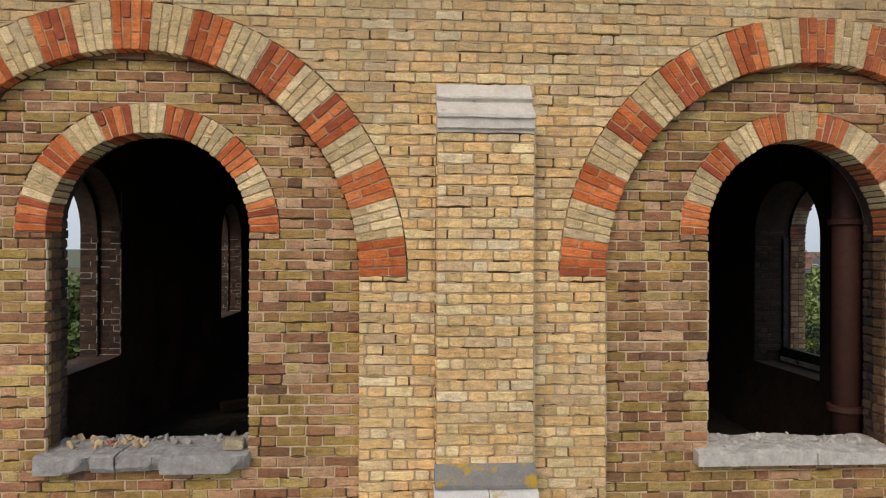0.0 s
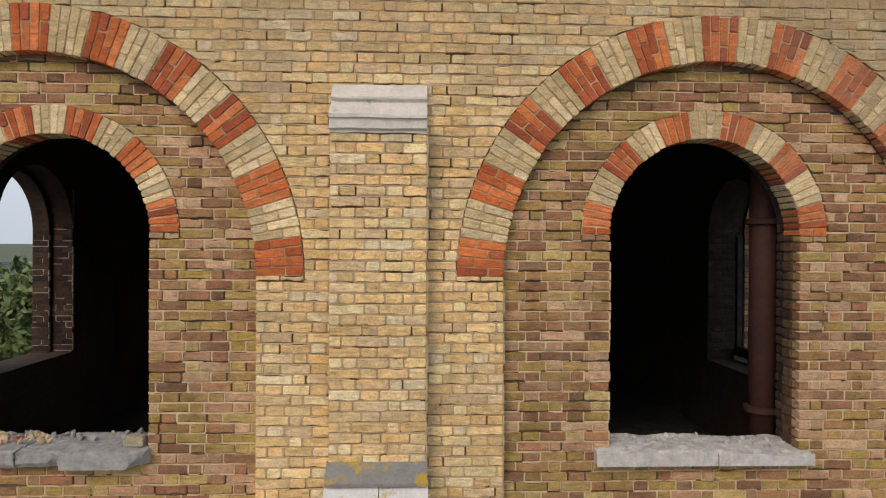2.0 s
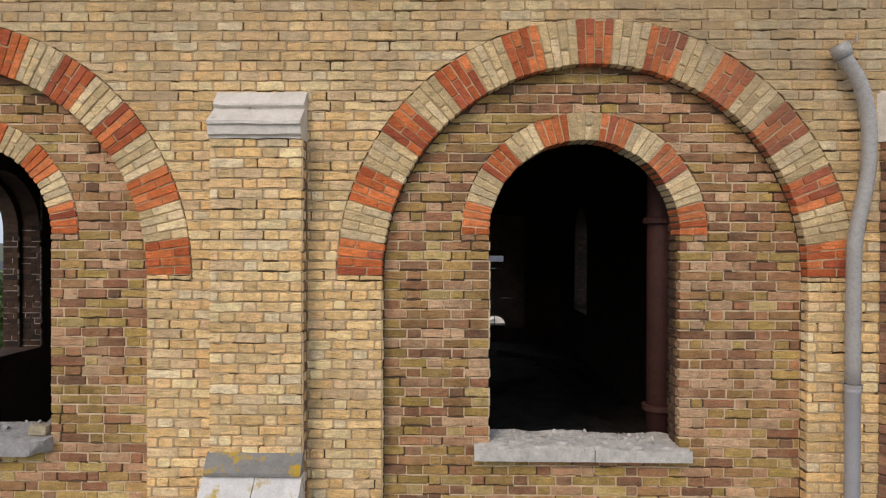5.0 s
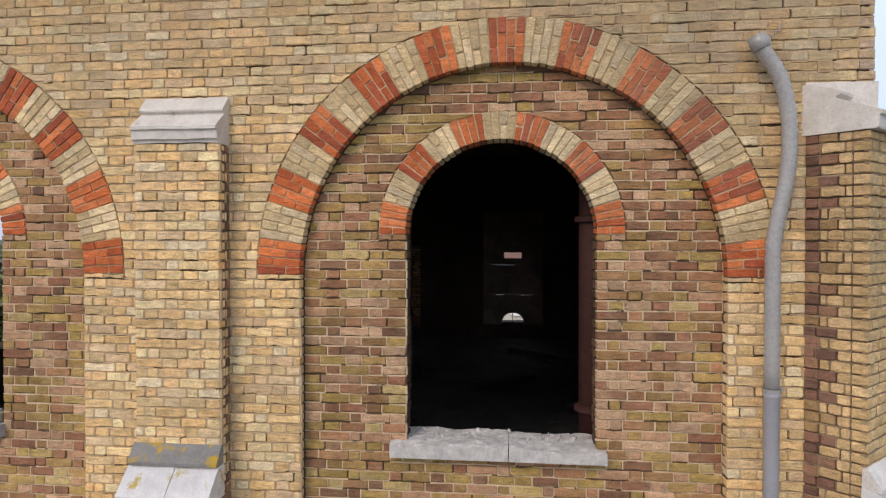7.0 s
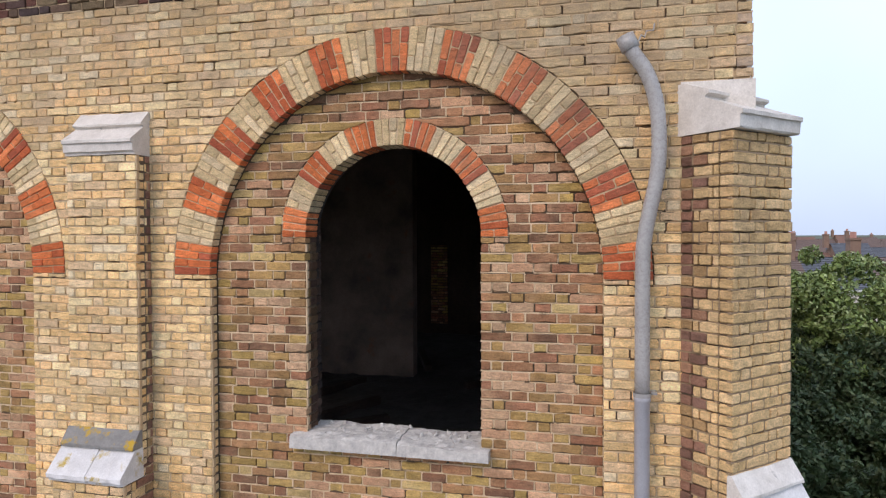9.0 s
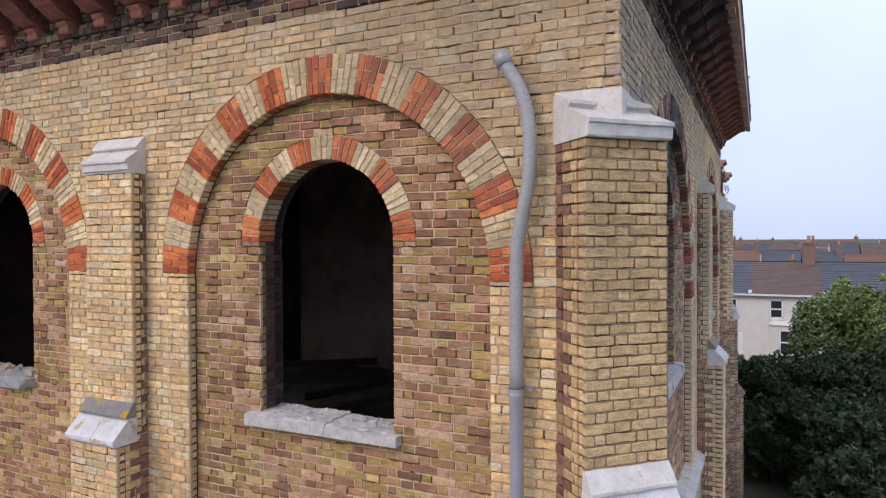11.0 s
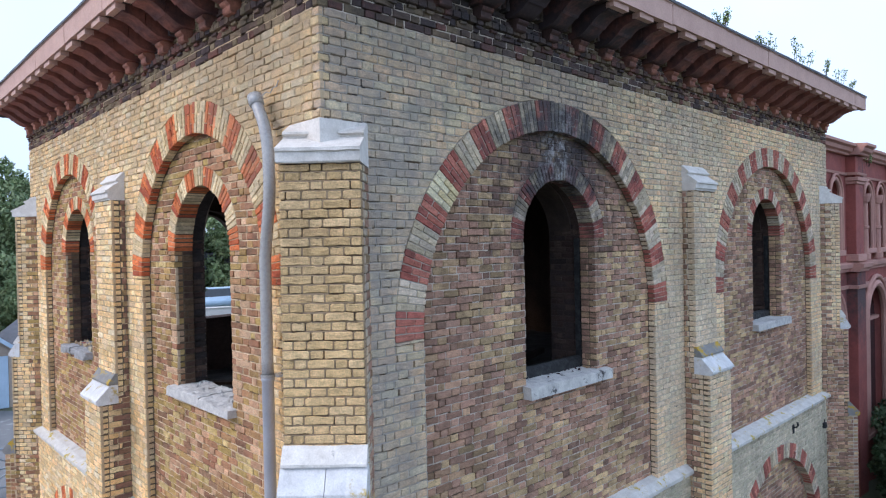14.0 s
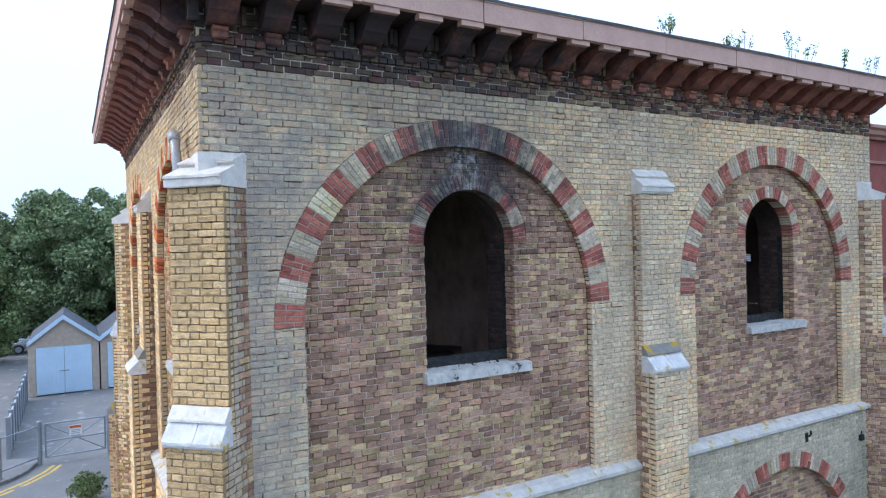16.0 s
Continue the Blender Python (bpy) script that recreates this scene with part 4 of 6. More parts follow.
def buttress(m, u0, u1, p1, p2, zcap, zoff, label, mats, seed, wallp=0.0, own=200, top_mat=None, cap=True, kept=0.96, far_face=None, far_ret=None, low_face=None):
    """A brick buttress in two stages with stone weatherings; p1, p2: how far the stages stand out, wallp: where the wall is."""
    face, ret, mortar = mats
    b = thing("buttress", label, "buttress", "stone-capped brick buttresses")
    bm = bmesh.new()
    box(bm, (u0 + 0.02, -p1 + 0.022, zoff), (u1 - 0.009, wallp + 0.02, zcap))
    box(bm, (u0 + 0.009, -p2 + 0.009, -0.3), (u1 - 0.009, wallp + 0.02, zoff - 0.38))
    box(bm, (u0 + 0.02, -p1 + 0.02, zoff - 0.379), (u1 - 0.02, wallp + 0.02, zoff - 0.001))
    part("core", bm, M_DEEP, b, m=m)
    for z0, z1, p, cnt, face in ((zoff - 0.4, zcap, p1, own, face), (0.0, zoff - 0.3, p2, 0, low_face or face)):
        bk = Bricks(face, b, m, seed, lambda u, z: z > 5.2, cnt, rag=0.007, pointing=mortar, kept=kept)
        lay_wall(bk, z0, z1, lambda z: [(u0, u1)], -p, 0.105, u0 + 0.02)
        bk.done("face_bricks")
        ln = p + wallp - 0.108
        for fr, far in ((surf((u0, wallp), (0, -1)), 0), (surf((u1, -p + 0.108), (0, 1)), 1)):
            dark, light = Bricks((far_ret or ret) if far else ret, b, m @ fr, seed + 5, pointing=mortar, kept=0.65), Bricks((far_face or face) if far else face, b, m @ fr, seed + 6, pointing=mortar, kept=0.65)
            for k, za, zb in courses(z0, z1):
                cut = min(0.5 * ln, 0.11) if k % 2 else min(0.85 * ln, 0.23)
                if far:
                    spans = ((light, 0.0, ln - cut), (dark, ln - cut, ln))
                else:
                    spans = ((dark, 0.0, cut), (light, cut, ln))
                for bk, sa, sb in spans:
                    run(bk, k, za, zb, (sa, sa), (sb, sb), 0.0, 0.08, 0.1)
            dark.done("return_bricks")
            light.done("return_face_bricks")
    if cap:
        top = [(0.03, zcap + 0.40), (-0.01, zcap + 0.40), (-0.115, zcap + 0.29), (-0.115, zcap + 0.275), (-0.085, zcap + 0.262), (-0.085, zcap + 0.25), (-p1 - 0.06, zcap + 0.13), (-p1 - 0.06, zcap + 0.105), (-p1 - 0.04, zcap + 0.098),
               (-p1 - 0.036, zcap + 0.03), (-p1 - 0.012, zcap + 0.022), (-p1 - 0.01, zcap), (0.03, zcap)]
        stone_profile("cap_stone", top, u0 + 0.004, u1 - 0.004, M_STONE, b, m, "pale weathered stone cap")
    slope = [(-p1 + 0.03, zoff + 0.02), (-p1 - 0.005, zoff + 0.02), (-p1 - 0.10, zoff - 0.11), (-p1 - 0.10, zoff - 0.135), (-p1 + 0.03, zoff - 0.135)]
    stone_profile("upper_weathering", slope, u0 - 0.008, u1 + 0.008, top_mat or M_SLATE_STONE, b, m, "grey slab spotted with yellow lichen" if top_mat is None else "")
    slope = [(-p1 + 0.03, zoff - 0.138), (-p1 - 0.07, zoff - 0.138), (-p2 - 0.05, zoff - 0.33), (-p2 - 0.05, zoff - 0.365), (-p2 - 0.02, zoff - 0.375), (-p2 - 0.015, zoff - 0.40), (-p1 + 0.03, zoff - 0.40)]
    stone_profile("lower_weathering", slope, u0 - 0.015, u1 + 0.015, M_LICHEN_STONE, b, m, "white stone slab stained with lichen", split=(u0 + u1) / 2 + 0.02)
    return b


buttress(FRONT, 0.378, 1.108, 0.19, 0.40, 7.75, 5.29, "yellow brick buttress between two arches, with stone cap", (M_STOCK, M_QUOIN, M_MORTAR), 300)
buttress(SIDE, 11.64, 12.38, 0.19, 0.40, 7.78, 5.35, "weathered grey brick buttress with white stone weathering", (M_GREY, M_PANEL_SIDE, M_MORTAR_GREY), 310)


def corner_buttress(cx, cy, ux, uy, label, mats, seed, own, far_face=None, low_face=None):
    """Set across the corner of the building; its cap runs back into both walls."""
    m = surf((cx, cy), (ux, uy))
    b = buttress(m, -0.355, 0.355, 0.09, 0.24, 7.75, 5.33, label, mats, seed, 0.345, own, M_STONE, False, 0.86, far_face, M_PANEL_SIDE if far_face else None, low_face)
    lip = -0.04
    bm = bmesh.new()
    box(bm, (-0.345, -0.42, -0.3), (0.345, 0.3, 2.98))
    part("foot_core", bm, mats[2], b, m=m)
    bk = Bricks(mats[1], b, m, seed + 9)
    lay_wall(bk, 0.0, 2.98, lambda z: [(-0.355, 0.355)], -0.43, 0.1, 0.02)
    bk.done("foot_bricks")
    for fr in (surf((-0.355, 0.345), (0, -1)), surf((0.355, -0.325), (0, 1))):
        bk = Bricks(mats[1], b, m @ fr, seed + 5)
        lay_wall(bk, 0.0, 2.98, lambda z: [(0.0, 0.67)], 0.0, 0.08, 0.1)
        bk.done("foot_return_bricks")
    stone_profile("foot_weathering", [(-0.2, 3.30), (-0.24, 3.30), (-0.47, 3.06), (-0.47, 3.02), (-0.44, 2.98), (-0.2, 2.98)], -0.37, 0.37, M_SLATE_STONE, b, m)
    z = 7.75
    pts = [(0.42, z + 0.385), (0.30, z + 0.385), (0.10, z + 0.30), (0.10, z + 0.28), (0.135, z + 0.265), (0.135, z + 0.25), (-0.125 + lip, z + 0.125), (-0.125 + lip, z + 0.098), (-0.106 + lip, z + 0.092), (-0.102 + lip, z + 0.012), (-0.092 + lip, z), (0.42, z)]
    stone_profile("cap_stone", pts, -0.36, 0.36, M_STONE, b, m, "pale stone cap with stepped slopes")
    # the upright stone at the arris of the walls
    bm = bmesh.new()
    vs = []
    for zz in (z + 0.10, z + 0.40):
        for x, y in ((0.0, -0.024), (0.36, 0.336), (0.0, 0.714), (-0.36, 0.336)):
            vs.append(bm.verts.new((x, y, zz)))
    for f in ((0, 1, 5, 4), (1, 2, 6, 5), (2, 3, 7, 6), (3, 0, 4, 7), (4, 5, 6, 7), (3, 2, 1, 0)):
        bm.faces.new([vs[i] for i in f])
    part("upright_stone", bm, M_STONE, b, m=m)
    return b


corner_buttress(XR, YF, 1, 1, "yellow brick corner buttress set diagonally with stone cap", (M_STOCK_EVEN, M_QUOIN, M_MORTAR_DARK), 320, 300, M_GREY)
corner_buttress(XL, YF, 1, -1, "yellow brick buttress at the far front corner", (M_STOCK, M_PANEL, M_MORTAR), 330, 0)
corner_buttress(XR, YB, -1, 1, "grey brick buttress at the rear corner", (M_GREY, M_PANEL_SIDE, M_MORTAR_GREY), 340, 0, None, M_PANEL_SIDE)

# ---- string courses and sills ----
for m, spans, tilt in ((FRONT, ((XL + 0.25, 0.37), (1.115, XR - 0.25)), 0), (SIDE, ((YF + 0.25, 11.63), (12.39, YB - 0.25)), 1)):
    s = thing("string_course", "white stone string course with yellow lichen along the wall", "string course", kind="structure")
    for a, b in spans:
        n = max(round((b - a) / 1.2), 1)
        for i in range(n):
            stone_profile("string_stone", [(0.12, 3.54), (0.11, 3.56), (-0.02, 3.53), (-0.13, 3.46), (-0.13, 3.41), (-0.10, 3.395), (-0.065, 3.36), (0.12, 3.36)],
                          a + (b - a) * i / n + 0.002, a + (b - a) * (i + 1) / n - 0.002, M_STRING, s, m, cuts=6)


def sill(m, w, u0, u1, z0, z1, seed, cuts, name, label, ragged, mat=None, edge=((0, 0), (1, 0)), lift=0.006):
    """A worn stone sill, cracked across at cuts into pieces that have settled a little. edge: how much is broken off under the front, along its length from 0 to 1."""
    s = thing(name, label, "sill", "window sills")
    rng = random.Random(seed)
    ends = [u0, *cuts, u1]

    def lost(u):
        t = (u - u0) / (u1 - u0)
        for (a, da), (b, db) in zip(edge, edge[1:]):
            if a <= t <= b:
                return da + (db - da) * (t - a) / max(b - a, 1e-6) + (0.006 * noise.noise((u * 40.0, 0.4, seed)) if da + db > 0 else 0.0)
        return 0.0
    for a, b in zip(ends, ends[1:]):
        bm = bmesh.new()
        n, k = max(int((b - a) / 0.022), 4), 16
        slew, tilt, dz, dy = rng.uniform(-0.05, 0.05), rng.uniform(-0.02, 0.02), rng.uniform(-lift, lift), rng.uniform(-lift, lift)
        grid = []
        for i in range(n + 1):
            t = i / n
            skew = lambda y: (slew * (y - REC) + 0.006 * noise.noise((y * 23.0, seed, a))) * (1 - t if a > u0 else 0)
            u = a + 0.003 + (b - a - 0.006) * t
            front = REC - 0.115 + dy + rng.uniform(-0.002, 0.002)
            d = min(max(lost(u), 0.0), z1 - z0 - 0.02)
            row = [bm.verts.new((u, REC + 0.36, z0)), bm.verts.new((u, front + 0.8 * d, z0 + 0.2 * d)), bm.verts.new((u, front + 0.25 * d * rng.uniform(0.5, 1.2), z0 + d + rng.uniform(-0.002, 0.002)))]
            for j in range(k + 1):
                y = front + (REC + 0.36 - front) * j / k
                h = noise.noise((u * 4.0 + seed, y * 6.0, seed * 1.3)) * ragged * 0.6 + max(0.0, noise.noise((u * 13.0, y * 17.0, seed)) - 0.15) * -ragged + noise.noise((u * 45.0, y * 45.0, seed)) * ragged * 0.22
                chip = -0.018 * max(0.0, noise.noise((u * 19.0, 3.0, seed)) - 0.25) if j < 2 else 0.0
                row.append(bm.verts.new((u + skew(y), y + (0.005 if j == 0 else 0), z1 + dz + tilt * (u - (a + b) / 2) + (h if j else min(h, 0) - 0.005) + chip + 0.012 * j / k)))
            grid.append(row)
        for r0, r1 in zip(grid, grid[1:]):
            for j in range(len(r0)):
                jn = (j + 1) % len(r0)
                bm.faces.new((r0[j], r0[jn], r1[jn], r1[j]))
        bm.faces.new(grid[0])
        bm.faces.new(grid[-1][::-1])
        part("sill_block", bm, mat or M_SILL, s, m=m)
    return s


BROKEN = ((0, 0), (0.13, 0.0), (0.135, 0.025), (0.18, 0.03), (0.25, 0.11), (0.262, 0.05), (0.33, 0.045), (0.375, 0.04), (0.48, 0.05), (0.53, 0.05), (0.555, 0.09), (0.58, 0.07), (0.585, 0.0), (0.91, 0.0), (0.93, 0.05), (0.99, 0.115), (1, 0.12))
sill(FRONT, W1, -2.60, -1.03, 5.20, 5.335, 3, (-2.19, -2.01, -1.74), "window_sill", "badly broken grey stone sill strewn with rubble", 0.038, M_SILL_OLD, BROKEN, 0.012)
sill(FRONT, W2, 2.45, 4.20, 5.19, 5.292, 5, (3.42,), "window_sill", "cracked grey stone sill with a chipped top", 0.04, None, ((0, 0), (1, 0)), 0.014)
sill(SIDE, W3, 7.86, 9.59, 5.20, 5.335, 7, (9.38,), "window_sill", "pale stone sill stained with ash", 0.015, M_SILL_SOOT)
sill(SIDE, W4, 14.60, 16.30, 5.265, 5.395, 9, (15.5,), "window_sill", "pale stone sill with a worn top", 0.012)

# ---- rainwater pipe ----
pipe = thing("rainwater_pipe", "grey plastic rainwater pipe bent off the wall, open on top", "drainpipe")
bm = bmesh.new()
ctrl = [(5.245, 4.945, 8.47), (5.30, 4.945, 8.36), (5.40, 4.945, 8.20), (5.465, 4.945, 7.98), (5.485, 4.945, 7.7), (5.47, 4.945, 7.45), (5.42, 4.945, 7.2), (5.385, 4.945, 7.0), (5.372, 4.945, 6.8), (5.37, 4.945, 5.8)]
path = []
for i in range(len(ctrl) - 1):
    p0, p1, p2, p3 = (Vector(ctrl[max(0, min(j, len(ctrl) - 1))]) for j in (i - 1, i, i + 1, i + 2))
    for t in (0, 0.25, 0.5, 0.75):
        path.append(0.5 * ((2 * p1) + (p2 - p0) * t + (2 * p0 - 5 * p1 + 4 * p2 - p3) * t * t + (3 * p1 - p0 - 3 * p2 + p3) * t ** 3))
path.append(Vector(ctrl[-1]))
tube(bm, path, 0.055, 18)
part("upper_pipe", bm, M_PIPE, pipe, smooth=True)
bm = bmesh.new()
tube(bm, [(5.37, 4.945, 5.86), (5.37, 4.945, 5.80), (5.37, 4.945, 5.795), (5.368, 4.945, 2.0), (5.365, 4.945, 0.1)], [0.062, 0.062, 0.056, 0.056, 0.056], 18)
part("lower_pipe", bm, M_PIPE_PALE, pipe, smooth=True)
bm = bmesh.new()
d = (path[0] - path[2]).normalized()
tube(bm, [path[0] - d * 0.10, path[0] - d * 0.095, path[0] + d * 0.01, path[0] + d * 0.012, path[0] - d * 0.05], [0.056, 0.07, 0.07, 0.06, 0.058], 18)
part("socket", bm, M_PIPE, pipe, smooth=True)
bm = bmesh.new()
tube(bm, [(5.30, 4.90, 8.36), (5.335, 4.93, 8.43), (5.36, 5.0, 8.50), (5.385, 5.03, 8.49), (5.40, 5.05, 8.54), (5.45, 5.06, 8.545), (5.46, 5.075, 8.60)], 0.006, 6)
part("wire", bm, M_PIPE, pipe, "loose twisted wire")
bm = bmesh.new()
tube(bm, [(5.37, 4.945, 5.83), (5.37, 4.945, 5.86)], 0.066, 18)
box(bm, (5.36, 4.99, 5.835), (5.48, 5.09, 5.855))
part("bracket", bm, M_PIPE, pipe)

# ---- iron pipe inside the window ----
iron = thing("iron_pipe", "rusty red cast-iron pipe standing inside the window", "pipe")
bm = bmesh.new()
tube(bm, [(4.16, 5.82, 4.2), (4.16, 5.82, 9.3)], 0.12, 24)
part("shaft", bm, M_RUST, iron, smooth=True)
for z in (5.46, 7.15):
    bm = bmesh.new()
    tube(bm, [(4.16, 5.82, z - 0.03), (4.16, 5.82, z - 0.022), (4.16, 5.82, z + 0.022), (4.16, 5.82, z + 0.03)], [0.135, 0.158, 0.158, 0.135], 24)
    part("flange", bm, M_RUST, iron)


# ---- ground and surroundings ----
M_CONCRETE = plain_mat("stained_concrete", (0.20, 0.195, 0.188), (0.14, 0.138, 0.135), 0.9, 0.5, 30, 0.004, third=(0.32, 0.315, 0.30))
M_GROUND = plain_mat("rough_ground", (0.10, 0.10, 0.065), (0.07, 0.085, 0.04), 0.95, 0.4, 12, 0.02)
M_RENDER = plain_mat("cream_render", (0.70, 0.66, 0.60), (0.62, 0.58, 0.52), 0.9, 1.5, 30, 0.002)
M_SLATES = plain_mat("grey_roof_slates", (0.10, 0.105, 0.12), (0.065, 0.07, 0.08), 0.7, 1.2, 14, 0.004, stretch=(1, 1, 6))
M_TILES = plain_mat("brown_roof_tiles", (0.16, 0.11, 0.09), (0.11, 0.08, 0.07), 0.85, 1.2, 14, 0.004, stretch=(1, 1, 6))
M_RED_TILES = plain_mat("faded_red_roof_tiles", (0.22, 0.12, 0.085), (0.15, 0.09, 0.07), 0.85, 1.2, 14, 0.004, stretch=(1, 1, 6))
M_WHITE = plain_mat("white_paint", (0.78, 0.78, 0.77), (0.68, 0.68, 0.67), 0.6, 3, 50, 0.001)
M_GLASS = plain_mat("dark_window_glass", (0.025, 0.028, 0.032), (0.04, 0.045, 0.05), 0.08, 2, 20, 0.0002, spec=0.6)
M_HOUSE_BRICK = plain_mat("house_brick", (0.26, 0.17, 0.12), (0.19, 0.12, 0.09), 0.9, 2, 40, 0.004)
M_BLUE = plain_mat("pale_blue_paint", (0.50, 0.62, 0.73), (0.44, 0.56, 0.66), 0.5, 2, 40, 0.001)
M_LEAF = brick_mat("green_leaves", [(0.10, 0.145, 0.045), (0.13, 0.18, 0.06), (0.07, 0.115, 0.035), (0.17, 0.21, 0.075), (0.11, 0.155, 0.055), (0.20, 0.22, 0.09)], speck=0.1, stain=0.3, rough=0.55)
M_LEAF_DARK = brick_mat("dark_green_leaves", [(0.175, 0.237, 0.106), (0.219, 0.275, 0.125), (0.138, 0.194, 0.088), (0.263, 0.312, 0.15)], speck=0.1, stain=0.3, rough=0.55)
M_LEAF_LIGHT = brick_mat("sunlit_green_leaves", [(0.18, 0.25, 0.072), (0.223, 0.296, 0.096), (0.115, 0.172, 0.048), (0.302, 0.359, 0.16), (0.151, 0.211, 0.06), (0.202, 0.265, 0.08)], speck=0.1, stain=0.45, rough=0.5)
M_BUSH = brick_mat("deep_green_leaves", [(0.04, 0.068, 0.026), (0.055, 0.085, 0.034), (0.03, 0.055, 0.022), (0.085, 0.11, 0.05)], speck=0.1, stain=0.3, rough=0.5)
M_GABLE = plain_mat("pale_gable_brick", (0.44, 0.36, 0.28), (0.34, 0.27, 0.21), 0.9, 6, 30, 0.004)
M_BARK = plain_mat("tree_bark", (0.07, 0.055, 0.04), (0.045, 0.035, 0.028), 0.95, 4, 25, 0.02, stretch=(1, 1, 0.2))
M_REDSTONE = plain_mat("red_terracotta_wall", (0.33, 0.095, 0.075), (0.22, 0.07, 0.06), 0.85, 2, 40, 0.004, soot=(((5.9, 22.8, 5.3), 0.8, (0.7, 0.8, 0.8), (0.05, 0.045, 0.045), 0.85, 3.0), ((5.9, 23.5, 8.6), 0.5, (0.7, 0.7, 1.2), (0.06, 0.05, 0.05), 0.8, 4.0)))
M_PINKSTONE = plain_mat("pale_red_dressing", (0.50, 0.27, 0.21), (0.40, 0.21, 0.17), 0.85, 2, 40, 0.004)
M_GALV = plain_mat("galvanised_steel", (0.33, 0.35, 0.37), (0.26, 0.28, 0.30), 0.45, 6, 60, 0.0005, metal=0.6)
M_PALE_FENCE = plain_mat("pale_grey_fence_panel", (0.44, 0.46, 0.48), (0.36, 0.38, 0.40), 0.7, 3, 40, 0.001)
M_YELLOW = plain_mat("yellow_road_paint", (0.62, 0.42, 0.08), (0.50, 0.34, 0.08), 0.8, 3, 40, 0.001)


def ground_height(x, y):
    t = min(max((y - 20) / 20, 0), 1)
    far = max(math.hypot(x, y) - 120, 0)
    return 0.5 * min(max((2.0 - x) / 10, 0), 1) * (1 - t) - 2.3 * t * t * (3 - 2 * t) + min(far * 0.008, 7.5) + 2.6 * max(0.0, min(1.0, 1.7 - math.hypot(x + 31, y - 20) / 9))


axis = sorted({s * v for v in [0, 4, 8, 12, 16, 20, 24, 28, 32, 36, 40, 48, 60, 80, 110, 150, 200, 300, 450, 700, 1100, 1800, 3000] for s in (1, -1)})
gv = [(x, y, ground_height(x, y)) for y in axis for x in axis]
n = len(axis)
gf = [(j * n + i, j * n + i + 1, (j + 1) * n + i + 1, (j + 1) * n + i) for j in range(n - 1) for i in range(n - 1)]
tagged(new("ground", mesh_from("ground", gv, gf, M_GROUND, True)), "rough ground with grass sloping to the houses", "ground", kind="structure")
yv = [(x, y, ground_height(x, min(y, 19.9)) + 0.02) for y in (-25.0, 4.9, 19.5) for x in (-46.0, -8.0, -4.0, 0.0, 4.0, 14.0)]
tagged(new("pavement", mesh_from("pavement", yv, [(i, i + 1, i + 7, i + 6) for i in (0, 1, 2, 3, 4, 6)], M_CONCRETE)), "stained concrete yard before the garages", "yard", kind="structure")


# trees
def leaf_cloud(name, parent, mat, centres, count, size, seed, label=""):
    rng = np.random.default_rng(seed)
    tot = sum(c[3] ** 2 for c in centres)
    vs, fs = [], []
    for cx, cy, cz, r in centres:
        k = int(count * r * r / tot)
        d = rng.normal(size=(k, 3))
        d /= np.linalg.norm(d, axis=1)[:, None]
        rad = r * (0.55 + 0.5 * rng.random(k) ** 0.6)
        p = np.array((cx, cy, cz)) + d * rad[:, None] * np.array((1, 1, 0.85))
        a = rng.normal(size=(k, 3))
        a /= np.linalg.norm(a, axis=1)[:, None]
        nrm = d + 0.8 * rng.normal(size=(k, 3)) + np.array((0, 0, 0.5))
        b = np.cross(nrm, a)
        b /= np.linalg.norm(b, axis=1)[:, None]
        s = (size * (0.6 + 0.8 * rng.random(k)))[:, None]
        n0 = len(vs)
        quad = np.stack([p - a * s, p + b * s * 0.45, p + a * s, p - b * s * 0.45], axis=1).reshape(-1, 3)
        vs += quad.tolist()
        fs += [(n0 + 4 * i, n0 + 4 * i + 1, n0 + 4 * i + 2, n0 + 4 * i + 3) for i in range(k)]
    put(name, mesh_from(name, vs, fs, mat), parent, None, label, "stuff")


def tree(x, y, z, height, spread, seed, mat, label, leaves=9000, size=0.22, trunk=0.25, low=0.25):
    rng = random.Random(seed)
    t = thing("tree", label, "tree", "trees")
    bm = bmesh.new()
    top = Vector((x + rng.uniform(-0.3, 0.3), y, z + height * 0.75))
    tube(bm, [(x, y, z - 0.2), (x, y, z + height * 0.15), Vector((x, y, z)).lerp(top, 0.6), top], [trunk * 1.3, trunk, trunk * 0.6, trunk * 0.2], 8)
    part("trunk", bm, M_BARK, t)
    centres = []
    for i in range(58):
        a, h = rng.uniform(0, 6.283), rng.uniform(low, 0.9)
        w = spread * (1 - abs((h - 0.5) / 0.62) ** 2.2) * rng.uniform(0.35, 0.85)
        c = Vector((x + w * math.cos(a), y + w * math.sin(a), z + height * h))
        centres.append((*c, spread * rng.uniform(0.11, 0.3)))
        if i < 11:
            bm = bmesh.new()
            s = Vector((x, y, z + height * max(h - 0.25, 0.12)))
            tube(bm, [s, s.lerp(c, 0.5) + Vector((0, 0, 0.15)), c], [trunk * 0.4, trunk * 0.22, trunk * 0.07], 6)
            part("limb", bm, M_BARK, t)
    for i in range(90):
        a, h = rng.uniform(0, 6.283), rng.uniform(low, 1.0) ** 0.8
        w = spread * max(1 - abs((h - 0.5) / 0.62) ** 2.2, 0.05) * rng.uniform(0.55, 1.1)
        centres.append((x + w * math.cos(a), y + w * math.sin(a), z + height * (h + rng.uniform(0.0, 0.05)), spread * rng.uniform(0.05, 0.13)))
    leaf_cloud("crown", t, mat, centres, leaves, size, seed)
    return t


